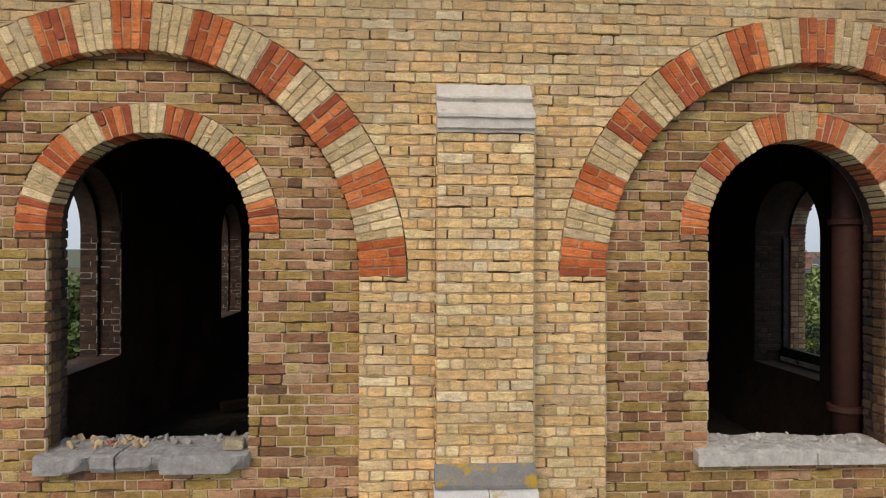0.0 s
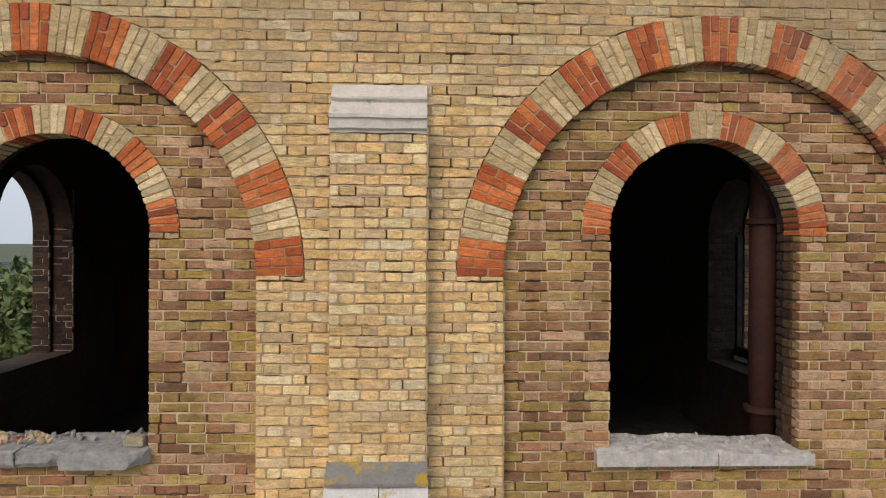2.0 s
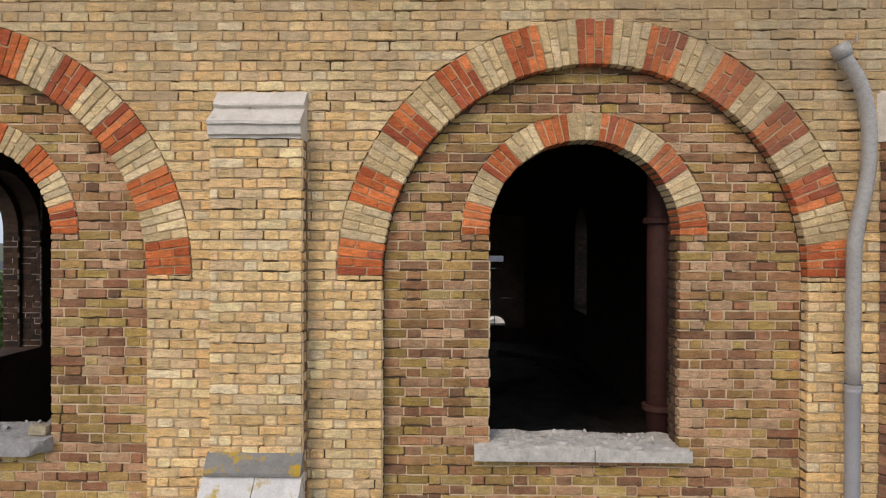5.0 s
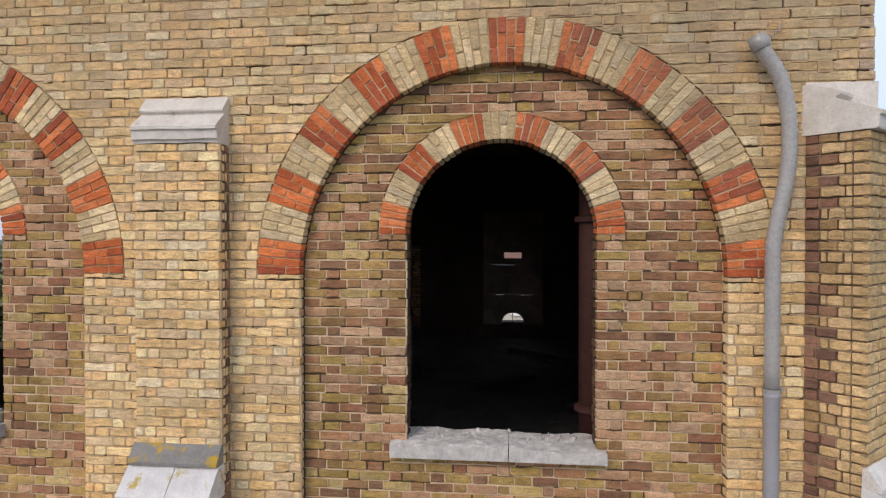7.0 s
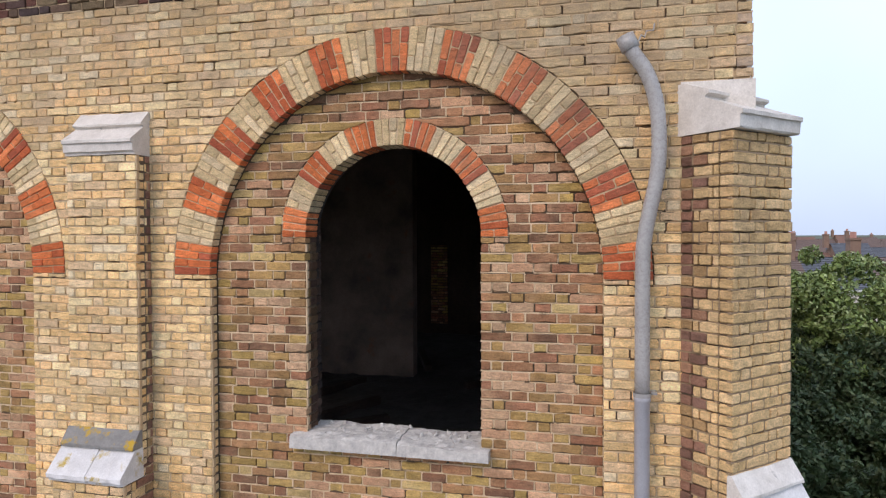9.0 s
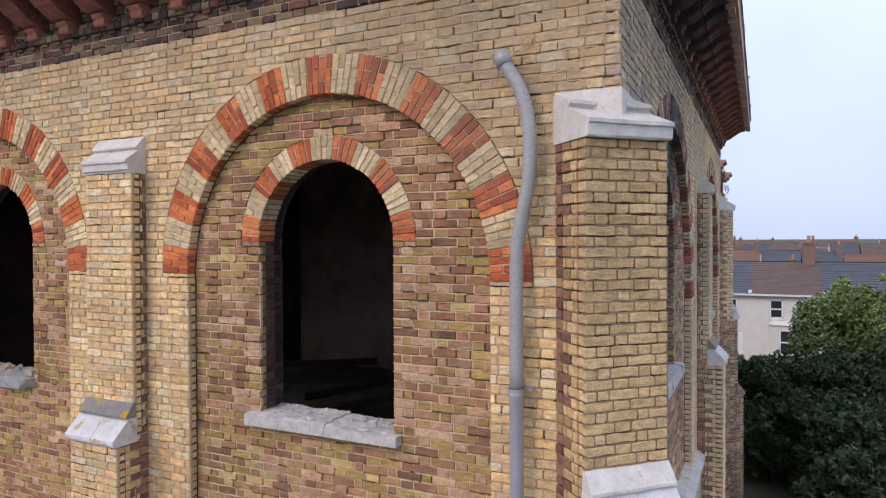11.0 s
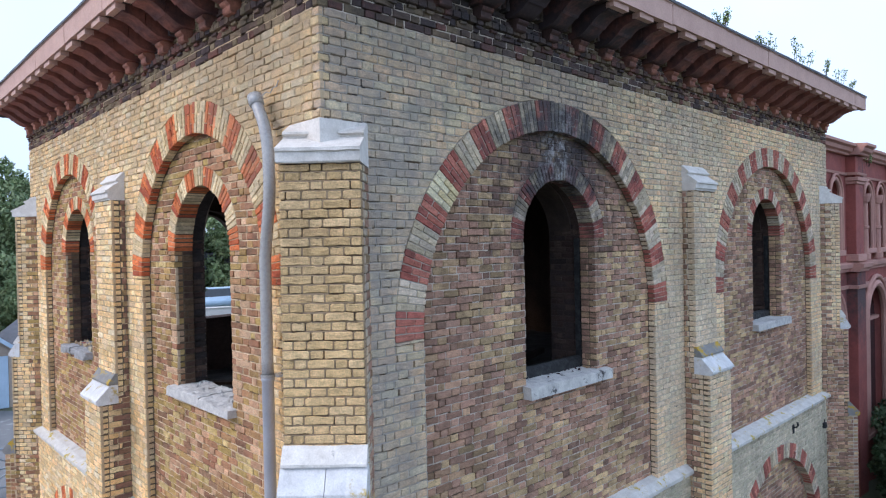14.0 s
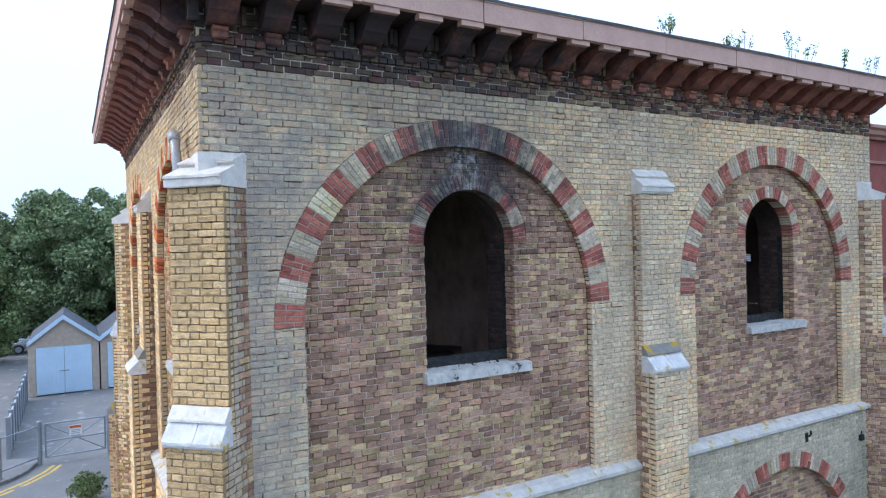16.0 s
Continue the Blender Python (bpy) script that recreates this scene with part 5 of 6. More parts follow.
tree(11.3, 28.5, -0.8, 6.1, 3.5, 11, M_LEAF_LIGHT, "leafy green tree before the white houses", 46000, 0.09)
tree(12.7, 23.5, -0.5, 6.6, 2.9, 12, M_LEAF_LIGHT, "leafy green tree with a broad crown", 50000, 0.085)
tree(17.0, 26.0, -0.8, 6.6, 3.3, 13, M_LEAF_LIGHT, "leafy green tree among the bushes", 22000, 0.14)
tree(22.5, 31.0, -1.2, 7.0, 4.2, 17, M_LEAF, "leafy green tree among the bushes", 14000, 0.17)
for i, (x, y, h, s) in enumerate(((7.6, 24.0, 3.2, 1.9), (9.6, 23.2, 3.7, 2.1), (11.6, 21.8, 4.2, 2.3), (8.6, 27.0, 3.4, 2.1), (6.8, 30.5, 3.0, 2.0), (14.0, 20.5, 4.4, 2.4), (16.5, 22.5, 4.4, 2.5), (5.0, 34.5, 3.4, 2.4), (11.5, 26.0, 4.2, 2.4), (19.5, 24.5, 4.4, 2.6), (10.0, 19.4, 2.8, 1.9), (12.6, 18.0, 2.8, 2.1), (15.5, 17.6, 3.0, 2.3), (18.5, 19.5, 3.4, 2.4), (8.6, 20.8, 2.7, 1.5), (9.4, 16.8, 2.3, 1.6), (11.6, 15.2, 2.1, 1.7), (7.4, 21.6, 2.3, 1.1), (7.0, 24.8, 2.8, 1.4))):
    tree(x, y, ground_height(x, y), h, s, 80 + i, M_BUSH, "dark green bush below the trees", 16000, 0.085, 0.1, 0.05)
for i, (x, y, h, s) in enumerate(((-38, 12, 12.0, 6.5), (-44, 4, 11.5, 6.0), (-36, 20, 11.0, 6.0), (-48, -4, 10, 6.0), (-30, 26, 12.0, 6.0), (-52, 12, 12.5, 7.0), (-56, -10, 10, 6.5), (-47, 6.5, 9.5, 5.5))):
    tree(x, y, 0, h, s, 40 + i, M_LEAF_DARK, "tall dark green tree behind the garages", 66000, 0.145, 0.35, 0.12)
tree(-33.0, -1.6, 0.4, 7.0, 3.0, 58, M_LEAF, "olive green tree beside the road", 26000, 0.12, 0.2, 0.1)


for i, (x, y, h, s) in enumerate(((-12.5, 25.5, 6.2, 3.2), (-17.5, 30.0, 6.6, 3.6), (-9.0, 30.0, 5.6, 3.0), (-23.0, 27.0, 6.4, 3.6), (-28.0, 36.0, 7.0, 4.0))):
    tree(x, y, ground_height(x, y), h, s, 120 + i, M_LEAF, "leafy green tree behind the building", 13000, 0.17)


# garages
def garage(x, y, label):
    g = thing("garage", label, "garage", "row of garages", m=Matrix.Translation((x, y, 0.53)))
    bm = bmesh.new()
    box(bm, (-5, -1.42, 0), (0, -1.13, 2.45)), box(bm, (-5, 1.13, 0), (0, 1.42, 2.45)), box(bm, (-5, -1.13, 0), (-4.8, 1.13, 2.45)), box(bm, (-0.2, -1.13, 2.21), (0, 1.13, 2.45))
    vs = [bm.verts.new(p) for p in ((0.0, -1.42, 2.45), (0.0, 1.42, 2.45), (0.0, 0, 3.5), (-5, -1.42, 2.45), (-5, 1.42, 2.45), (-5, 0, 3.5))]
    for f in ((0, 1, 2), (5, 4, 3), (0, 3, 4, 1)):
        bm.faces.new([vs[i] for i in f])
    part("wall", bm, M_GABLE, g)
    for s in (-1, 1):
        bm = bmesh.new()
        pts = [(0.12, s * 1.44, 2.36), (0.12, 0, 3.52), (0.12, 0, 3.64), (0.12, s * 1.44, 2.48)]
        a = [bm.verts.new(p) for p in pts]
        b = [bm.verts.new((-5.1, p[1], p[2])) for p in pts]
        for i in range(4):
            bm.faces.new((a[i], a[(i + 1) % 4], b[(i + 1) % 4], b[i]))
        bm.faces.new(a), bm.faces.new(b[::-1])
        part("roof_slope", bm, M_SLATES, g)
        bm = bmesh.new()
        a = [bm.verts.new(p) for p in ((0.125, s * 1.45, 2.31), (0.125, 0, 3.46), (0.125, 0, 3.66), (0.125, s * 1.45, 2.51))]
        b = [bm.verts.new((0.16, *v.co[1:])) for v in a]
        for i in range(4):
            bm.faces.new((a[i], a[(i + 1) % 4], b[(i + 1) % 4], b[i]))
        bm.faces.new(a), bm.faces.new(b[::-1])
        part("bargeboard", bm, M_BLUE, g)
        bm = bmesh.new()
        y0, y1 = (0.006, 1.12) if s > 0 else (-1.12, -0.006)
        box(bm, (-0.06, y0, 0.04), (-0.01, y1, 2.2), bev=0.006)
        d = part("door", bm, M_BLUE, g, "pale blue boarded door leaf")
        for k in range(7):
            bm = bmesh.new()
            box(bm, (-0.0095, y0 + (y1 - y0) * k / 7 + 0.005, 0.06), (0.004, y0 + (y1 - y0) * (k + 1) / 7 - 0.005, 2.18), bev=0.003)
            part("board", bm, M_BLUE, d)
    bm = bmesh.new()
    box(bm, (-0.01, -0.2, 1.05), (0.03, 0.2, 1.1), bev=0.004)
    part("hasp", bm, M_GALV, g)
    return g


garage(-21.2, 3.42, "brick garage with pale blue double doors and blue gable boards")
garage(-21.2, 6.32, "brick garage with pale blue doors beside its neighbour")
garage(-21.2, 9.22, "brick garage with pale blue doors beside its neighbour")


# terrace of houses
def window(parent, x, y, z, w, h, depth=0.06):
    bm = bmesh.new()
    for a, b in (((x - w / 2, y - 0.02, z), (x - w / 2 + 0.09, y + depth, z + h)), ((x + w / 2 - 0.09, y - 0.02, z), (x + w / 2, y + depth, z + h)), ((x - w / 2, y - 0.02, z + h - 0.09), (x + w / 2, y + depth, z + h)),
                 ((x - w / 2, y - 0.02, z), (x + w / 2, y + depth, z + 0.1)), ((x - w / 2, y - 0.02, z + h * 0.5 - 0.05), (x + w / 2, y + depth, z + h * 0.5 + 0.05))):
        box(bm, a, b)
    f = part("window", bm, M_WHITE, parent)
    bm = bmesh.new()
    box(bm, (x - w / 2 + 0.05, y + 0.012, z + 0.05), (x + w / 2 - 0.05, y + 0.03, z + h - 0.05))
    part("pane", bm, M_GLASS, f)
    bm = bmesh.new()
    box(bm, (x - w / 2 - 0.08, y - 0.09, z - 0.08), (x + w / 2 + 0.08, y + 0.02, z))
    part("sill", bm, M_WHITE, f)


def house(x, y, z, w, eave, ridge, wallmat, roofmat, label, seed, bay=True, rot=0.0, stack=True):
    rng = random.Random(seed)
    h = thing("house", label, "house", "terraced houses", m=pose(x, y, z, 0, 0, rot))
    bm = bmesh.new()
    box(bm, (0, 0, -1), (w, 8, eave))
    vs = [bm.verts.new(p) for p in ((0, 0, eave), (0, 8, eave), (0, 4, ridge), (w, 0, eave), (w, 8, eave), (w, 4, ridge))]
    bm.faces.new([vs[i] for i in (0, 1, 2)]), bm.faces.new([vs[i] for i in (5, 4, 3)])
    part("wall", bm, wallmat, h)
    for y0, y1 in ((-0.3, 4), (8.3, 4)):
        bm = bmesh.new()
        zl = eave - 0.3 * (ridge - eave) / 4
        prof = []
        for i in range(15):
            yy, zz = y0 + (y1 - y0) * i / 14, zl + (ridge - zl) * i / 14
            prof += [(yy, zz + 0.02), (yy, zz + 0.06)]
        va = [bm.verts.new((0, *p)) for p in prof]
        vb = [bm.verts.new((w, *p)) for p in prof]
        for i in range(len(prof) - 1):
            bm.faces.new((va[i], vb[i], vb[i + 1], va[i + 1]))
        part("roof", bm, roofmat, h)
    bm = bmesh.new()
    box(bm, (0, -0.36, eave - 0.22), (w, -0.24, eave - 0.1))
    part("gutter", bm, M_WHITE, h)
    bm = bmesh.new()
    box(bm, (-0.12, -0.3, eave - 0.05), (0.12, 0.1, eave + 0.15))
    part("party_wall_corbel", bm, M_WHITE, h)
    if stack:
        bm = bmesh.new()
        box(bm, (-0.95, 3.5, ridge - 0.7), (-0.25, 4.5, ridge + 1.5)), box(bm, (-1.02, 3.43, ridge + 1.32), (-0.18, 4.57, ridge + 1.44))
        ch = part("chimney", bm, M_HOUSE_BRICK, h)
        for k in range(4):
            bm = bmesh.new()
            tube(bm, [(-0.6, 3.65 + 0.25 * k, ridge + 1.5), (-0.6, 3.65 + 0.25 * k, ridge + 1.95)], [0.11, 0.09], 8)
            part("chimney_pot", bm, M_PINKSTONE, ch)
    for i in range(2):
        window(h, w * (0.37 if i == 0 else 0.72), -0.02, eave - 1.78, 0.82, 1.3)
    if bay:
        bm = bmesh.new()
        a = [(1.2, 0), (1.6, -0.6), (3.0, -0.6), (3.4, 0)]
        lo = [bm.verts.new((px, py, -1)) for px, py in a]
        hi = [bm.verts.new((px, py, 2.75)) for px, py in a]
        for i in range(3):
            bm.faces.new((lo[i], lo[i + 1], hi[i + 1], hi[i]))
        tp = [bm.verts.new((px + (0.12 if i > 1 else -0.12), py - 0.12, 2.76)) for i, (px, py) in enumerate(a)]
        bm.faces.new(tp)
        pk = [bm.verts.new((1.4, 0, 3.05)), bm.verts.new((3.2, 0, 3.05))]
        bm.faces.new((tp[1], tp[2], pk[1], pk[0])), bm.faces.new((tp[0], tp[1], pk[0])), bm.faces.new((tp[2], tp[3], pk[1]))
        part("bay", bm, wallmat, h)
        window(h, 2.3, -0.62, 0.75, 1.0, 1.7)
    else:
        window(h, w * 0.3, -0.02, 0.9, 1.2, 1.6)
    bm = bmesh.new()
    box(bm, (w - 1.35, -0.04, 0.0), (w - 0.45, 0.03, 2.1), bev=0.01)
    part("door", bm, M_WHITE, h)
    return h


CREAM = (M_RENDER, M_SLATES, "cream rendered terraced house with slate roof")
CREAM_TILED = (M_RENDER, M_TILES, "cream rendered terraced house with brown tiled roof")
BRICK_HOUSE = (M_HOUSE_BRICK, M_SLATES, "brick terraced house with slate roof")
for i in range(-9, 9):
    wm, rm, lb = BRICK_HOUSE if i in (-5, -2, 7) else CREAM_TILED if i in (-7, -3, 1, 3, 5) else CREAM
    house(2.03 + i * 4.4, 50.5, -1.6, 4.4, 4.92, 6.9, wm, rm, lb, 60 + i, stack=i not in (-1, 0, 1, 3))
for r, (yy, zz, n) in enumerate(((76, -4.6, 14), (112, -2.6, 20), (160, -1.9, 28), (230, -1.3, 34))):
    for i in range(n):
        house(-34 + i * 5.6 + r * 2, yy, zz + 0.5 * math.sin(i * 1.9 + r), 5.4, 5.2, 7.6 + 0.4 * math.sin(i * 2.7 + r * 4), (M_RENDER, M_HOUSE_BRICK)[i * i % 3 % 2], (M_TILES, M_RED_TILES, M_SLATES)[(i * i + r) % 3], "distant terraced house with a plain roof", 100 + 40 * r + i, False, stack=(i + r) % 2 == 0)


# red wing beyond the rear corner
wing = thing("red_wing", "red terracotta wing with moulded cornice, columns and arched window", "building")
WX, WY0, WY1, WTOP = 5.55, 19.3, 27.5, 9.2
wing_m = surf((WX, 0), (0, 1))
HIGH = (Arch(21.3, 6.62, 8.1, 0.42), Arch(24.4, 6.62, 8.1, 0.42), Arch(25.75, 6.62, 8.1, 0.42))
LOW = (Arch(20.9, 1.2, 4.6, 0.8), Arch(25.1, 1.2, 4.45, 1.1))
bm = bmesh.new()
slab(bm, WY0, WY1, -3.0, 6.1, 0.0, 0.4, LOW)
slab(bm, WY0, WY1, 6.1, WTOP, 0.0, 0.4, HIGH)
part("wall", bm, M_REDSTONE, wing, m=wing_m)
bm = bmesh.new()
box(bm, (WX - 0.95, WY0, -3.0), (WX - 0.42, WY1, WTOP))
part("body", bm, M_REDSTONE, wing)
PILASTERS = (22.75, 27.05)
for u in PILASTERS:
    bm = bmesh.new()
    box(bm, (u - 0.40, -0.26, -3.0), (u + 0.40, 0.05, 6.0), bev=0.02)
    box(bm, (u - 0.36, -0.24, 6.3), (u + 0.36, 0.05, WTOP - 0.02), bev=0.02)
    pl = part("pilaster", bm, M_REDSTONE, wing, m=wing_m)
    for z0, z1, o in ((8.42, 8.5, 0.03), (8.5, 8.6, 0.07), (6.3, 6.5, 0.05)):
        bm = bmesh.new()
        box(bm, (u - 0.38 - o, -0.25 - o, z0), (u + 0.38 + o, 0.04, z1), bev=0.015)
        part("moulding", bm, M_PINKSTONE, pl)
CORNICES = ((WTOP, [(0.1, 0.0), (-0.10, 0.0), (-0.12, 0.05), (-0.20, 0.09), (-0.22, 0.18), (-0.30, 0.22), (-0.30, 0.29), (0.1, 0.34)]),
            (6.02, [(0.1, 0.0), (-0.08, 0.0), (-0.10, 0.07), (-0.17, 0.11), (-0.19, 0.22), (0.1, 0.28)]),
            (8.66, [(0.1, 0.0), (-0.05, 0.0), (-0.07, 0.06), (0.1, 0.09)]),
            (5.55, [(0.1, 0.0), (-0.05, 0.0), (-0.07, 0.09), (0.1, 0.11)]))
for z, prof in CORNICES:
    spans = [(WY0, PILASTERS[0] - 0.46, 0.0), (PILASTERS[0] - 0.46, PILASTERS[0] + 0.46, 0.25), (PILASTERS[0] + 0.46, PILASTERS[1] - 0.46, 0.0), (PILASTERS[1] - 0.46, WY1 + 0.1, 0.25)]
    for a, b, o in spans:
        bm = bmesh.new()
        extrude_profile(bm, [(y - (o if y < 0 else 0), z + h + (0.004 if o else 0)) for y, h in prof], a, b)
        part("cornice", bm, M_PINKSTONE, wing, m=wing_m)
for w, t in [(w, 0.11) for w in HIGH] + [(w, 0.22) for w in LOW]:
    bm = bmesh.new()
    pts = [(w.c + (w.r) * math.cos(a), w.spring + w.r * math.sin(a)) for a in (math.pi * i / 24 for i in range(25))]
    pts = [(w.c + w.r, w.foot)] + pts + [(w.c - w.r, w.foot)]
    tube(bm, [(x, -0.03, z) for x, z in pts], t * 0.5, 8)
    tube(bm, [(x, -0.07, z) for x, z in [(w.c + (x - w.c) * (1 + t / w.r), w.spring + (z - w.spring) * (1 + t / w.r) if z > w.spring else z) for x, z in pts]], t * 0.3, 8)
    ar = part("architrave", bm, M_PINKSTONE, wing, m=wing_m)
    bm = bmesh.new()
    box(bm, (w.c - w.r - t, -0.14, w.foot - 0.14), (w.c + w.r + t, 0.2, w.foot), bev=0.015)
    part("sill", bm, M_PINKSTONE, ar)
    bm = bmesh.new()
    box(bm, (w.c - w.r, 0.25, w.foot), (w.c + w.r, 0.28, w.spring + w.r))
    part("pane", bm, M_GLASS, ar)
    bm = bmesh.new()
    box(bm, (w.c - 0.04, 0.12, w.foot), (w.c + 0.04, 0.24, w.spring + w.r * 0.95))
    box(bm, (w.c - w.r, 0.12, w.spring - 0.05), (w.c + w.r, 0.24, w.spring + 0.05))
    part("mullion", bm, M_PINKSTONE, ar)
for u in (23.75, 25.08, 26.4):
    bm = bmesh.new()
    tube(bm, [(u, -0.1, z) for z in (6.32, 6.48, 6.5, 7.2, 7.21, 7.28, 7.29, 7.95, 7.97, 8.12, 8.2)], [0.15, 0.15, 0.10, 0.095, 0.12, 0.12, 0.095, 0.09, 0.13, 0.17, 0.17], 12)
    part("column", bm, M_PINKSTONE, wing, m=wing_m)
bm = bmesh.new()
tube(bm, [(5.2, 20.4, 9.6), (5.2, 20.4, 10.5)], 0.07, 10)
part("vent_pipe", bm, M_RUST, wing)

# boards over the window at the back
boards = thing("window_boards", "dark boards nailed over the rear window with gaps", "boards")
for z0, z1 in ((4.98, 5.425), (5.435, 6.0), (6.0, 6.255), (6.27, 6.45), (6.61, 7.2), (7.2, 7.75)):
    bm = bmesh.new()
    box(bm, (-4.25, 0.505, z0), (-2.6, 0.53, z1), bev=0.004)
    part("board", bm, M_PLASTER, boards, m=back_m)
# a board with a round hole cut in its foot
bm = bmesh.new()
extrude_profile(bm, [(-4.25, 4.6), (-3.72, 4.6)] + [(-3.42 - 0.30 * math.cos(math.pi * i / 10), 4.66 + 0.27 * math.sin(math.pi * i / 10)) for i in range(11)] + [(-3.12, 4.6), (-2.6, 4.6), (-2.6, 4.98), (-4.25, 4.98)], 0.505, 0.53)
part("board", bm, M_PLASTER, boards, m=back_m @ Matrix(((0, 1, 0, 0), (1, 0, 0, 0), (0, 0, 1, 0), (0, 0, 0, 1))))
bm = bmesh.new()
box(bm, (-4.25, 0.505, 6.43), (-3.66, 0.535, 6.63))
part("cleat", bm, M_PLASTER, boards, m=back_m)
bm = bmesh.new()
box(bm, (-3.18, 0.505, 6.43), (-2.6, 0.535, 6.63))
part("cleat", bm, M_PLASTER, boards, m=back_m)
# battens over most of the two narrow cracks between the boards
for u0, u1, z in ((-4.25, -3.45, 6.262), (-2.86, -2.6, 6.262), (-4.25, -3.95, 5.43), (-3.91, -3.85, 5.43), (-3.79, -3.75, 5.43), (-3.60, -3.17, 5.43), (-3.09, -3.05, 5.43), (-2.97, -2.6, 5.43)):
    bm = bmesh.new()
    box(bm, (u0, 0.532, z - 0.03), (u1, 0.55, z + 0.03), bev=0.003)
    part("batten", bm, M_PLASTER, boards, m=back_m)
bm = bmesh.new()
box(bm, (-3.43, 0.49, 4.6), (-3.41, 0.503, 5.0), bev=0.003)
part("glazing_bar", bm, M_TIMBER, boards, m=back_m)

# what is left of the timber windows
for w in (W3, W4):
    fr = thing("window_frame", "charred timber frame left in the window opening", "window frame")
    bm = bmesh.new()
    extrude_profile(bm, [(REB + 0.0, w.foot + 0.06), (REB + 0.005, w.foot + 0.16), (REB + 0.05, w.foot + 0.2), (REB + 0.11, w.foot + 0.2), (REB + 0.11, w.foot + 0.06)], w.c - w.r - 0.09, w.c + w.r + 0.09, 24, 0.004)
    part("bottom_rail", bm, M_TIMBER, fr, "peeling blue-black rail", m=SIDE)
    for s in (-1, 1):
        bm = bmesh.new()
        box(bm, (w.c + s * (w.r + 0.045) - 0.04, REB + 0.02, w.foot + 0.2), (w.c + s * (w.r + 0.045) + 0.04, REB + 0.1, w.spring), bev=0.004)
        part("jamb", bm, M_TIMBER, fr, m=SIDE)


# rubble on the sills
def rubble(name, label, m, u0, u1, y0, y1, z, count, size, seed, mat):
    rng = random.Random(seed)
    bm = bmesh.new()
    for _ in range(count):
        s = size * rng.uniform(0.35, 1.0) ** 1.5
        r = bmesh.ops.create_icosphere(bm, subdivisions=1, radius=s)
        mm = Matrix.Translation((rng.uniform(u0, u1), rng.uniform(y0, y1), z + s * 0.3)) @ Euler((rng.uniform(0, 6), rng.uniform(0, 6), rng.uniform(0, 6))).to_matrix().to_4x4() @ Matrix.Diagonal((1, rng.uniform(0.5, 0.9), rng.uniform(0.25, 0.5), 1))
        for v in r["verts"]:
            v.co = mm @ (v.co * rng.uniform(0.75, 1.15))
    me = bpy.data.meshes.new(name)
    bm.to_mesh(me)
    bm.free()
    me.materials.append(mat)
    ob = tagged(new(name, me), label, "rubble", kind="stuff")
    ob.matrix_world = m
    return ob


rubble("rubble", "broken stone and mortar lying on the sill", FRONT, -2.5, -1.1, 0.30, 0.46, 5.34, 46, 0.06, 5, M_SILL_OLD)
rubble("rubble", "brick crumbs and mortar on the broken sill", FRONT, -2.5, -1.85, 0.20, 0.44, 5.345, 38, 0.055, 6, M_MORTAR)
rubble("rubble", "red brick crumbs on the broken sill", FRONT, -2.3, -1.95, 0.22, 0.4, 5.36, 5, 0.05, 16, M_RED_OLD)
rubble("rubble", "chips of stone lying on the sill", FRONT, 2.62, 4.0, 0.15, 0.45, 5.30, 60, 0.035, 7, M_SILL)
rubble("rubble", "charred scraps lying on the sill", SIDE, 7.98, 9.45, 0.2, 0.34, 5.335, 16, 0.035, 8, M_SOFFIT)
loose = thing("loose_brick", "half brick caked with mortar on the sill", "brick")
vs, fs = brick_geo([(0, 0), (0.15, 0), (0.15, 0.075), (0, 0.075)], 0, 0.1, random.Random(2))
put("brick", mesh_from("loose_brick", vs, fs, M_BASE_SIDE), loose, FRONT @ Matrix.Translation((-1.24, 0.1, 5.34)))

# charred timbers on the floor inside
rng = random.Random(21)
for i in range(12):
    t = thing("charred_beam", "charred timber lying on the floor", "beam", "charred beams")
    t.matrix_world = pose(rng.uniform(-2.5, 4.5), rng.uniform(8.0, 15.5), 4.23 + 0.04 * (i % 3), rng.uniform(-4, 4), 0, rng.uniform(0, 180))
    bm = bmesh.new()
    box(bm, (-rng.uniform(0.6, 1.5), -0.07, 0.0), (rng.uniform(0.6, 1.5), 0.07, 0.12), bev=0.01)
    part("timber", bm, M_CHAR, t)


# weeds on the roof edge
def weed(x, y, z, h, seed, stems):
    rng = random.Random(seed)
    w = thing("weed", "thin green weed growing from the roof edge", "plant", "roof weeds")
    cents = []
    for _ in range(stems):
        bm = bmesh.new()
        a, b = rng.uniform(-0.12, 0.12), rng.uniform(-0.2, 0.2)
        hh = h * rng.uniform(0.6, 1.0)
        top = Vector((x + a, y + b, z + hh))
        tube(bm, [(x + a * 0.3, y + b * 0.4, z), (x + a * 0.8, y + b * 0.7, z + hh * 0.5), top], [0.005, 0.004, 0.002], 5)
        part("stem", bm, M_BARK, w)
        for k in range(5):
            p = Vector((x + a * 0.5, y + b * 0.5, z)).lerp(top, 0.48 + 0.125 * k)
            cents.append((*p, 0.03 + 0.03 * rng.random()))
    leaf_cloud("leaves", w, M_LEAF_LIGHT, cents, 26 * stems, 0.024, seed)


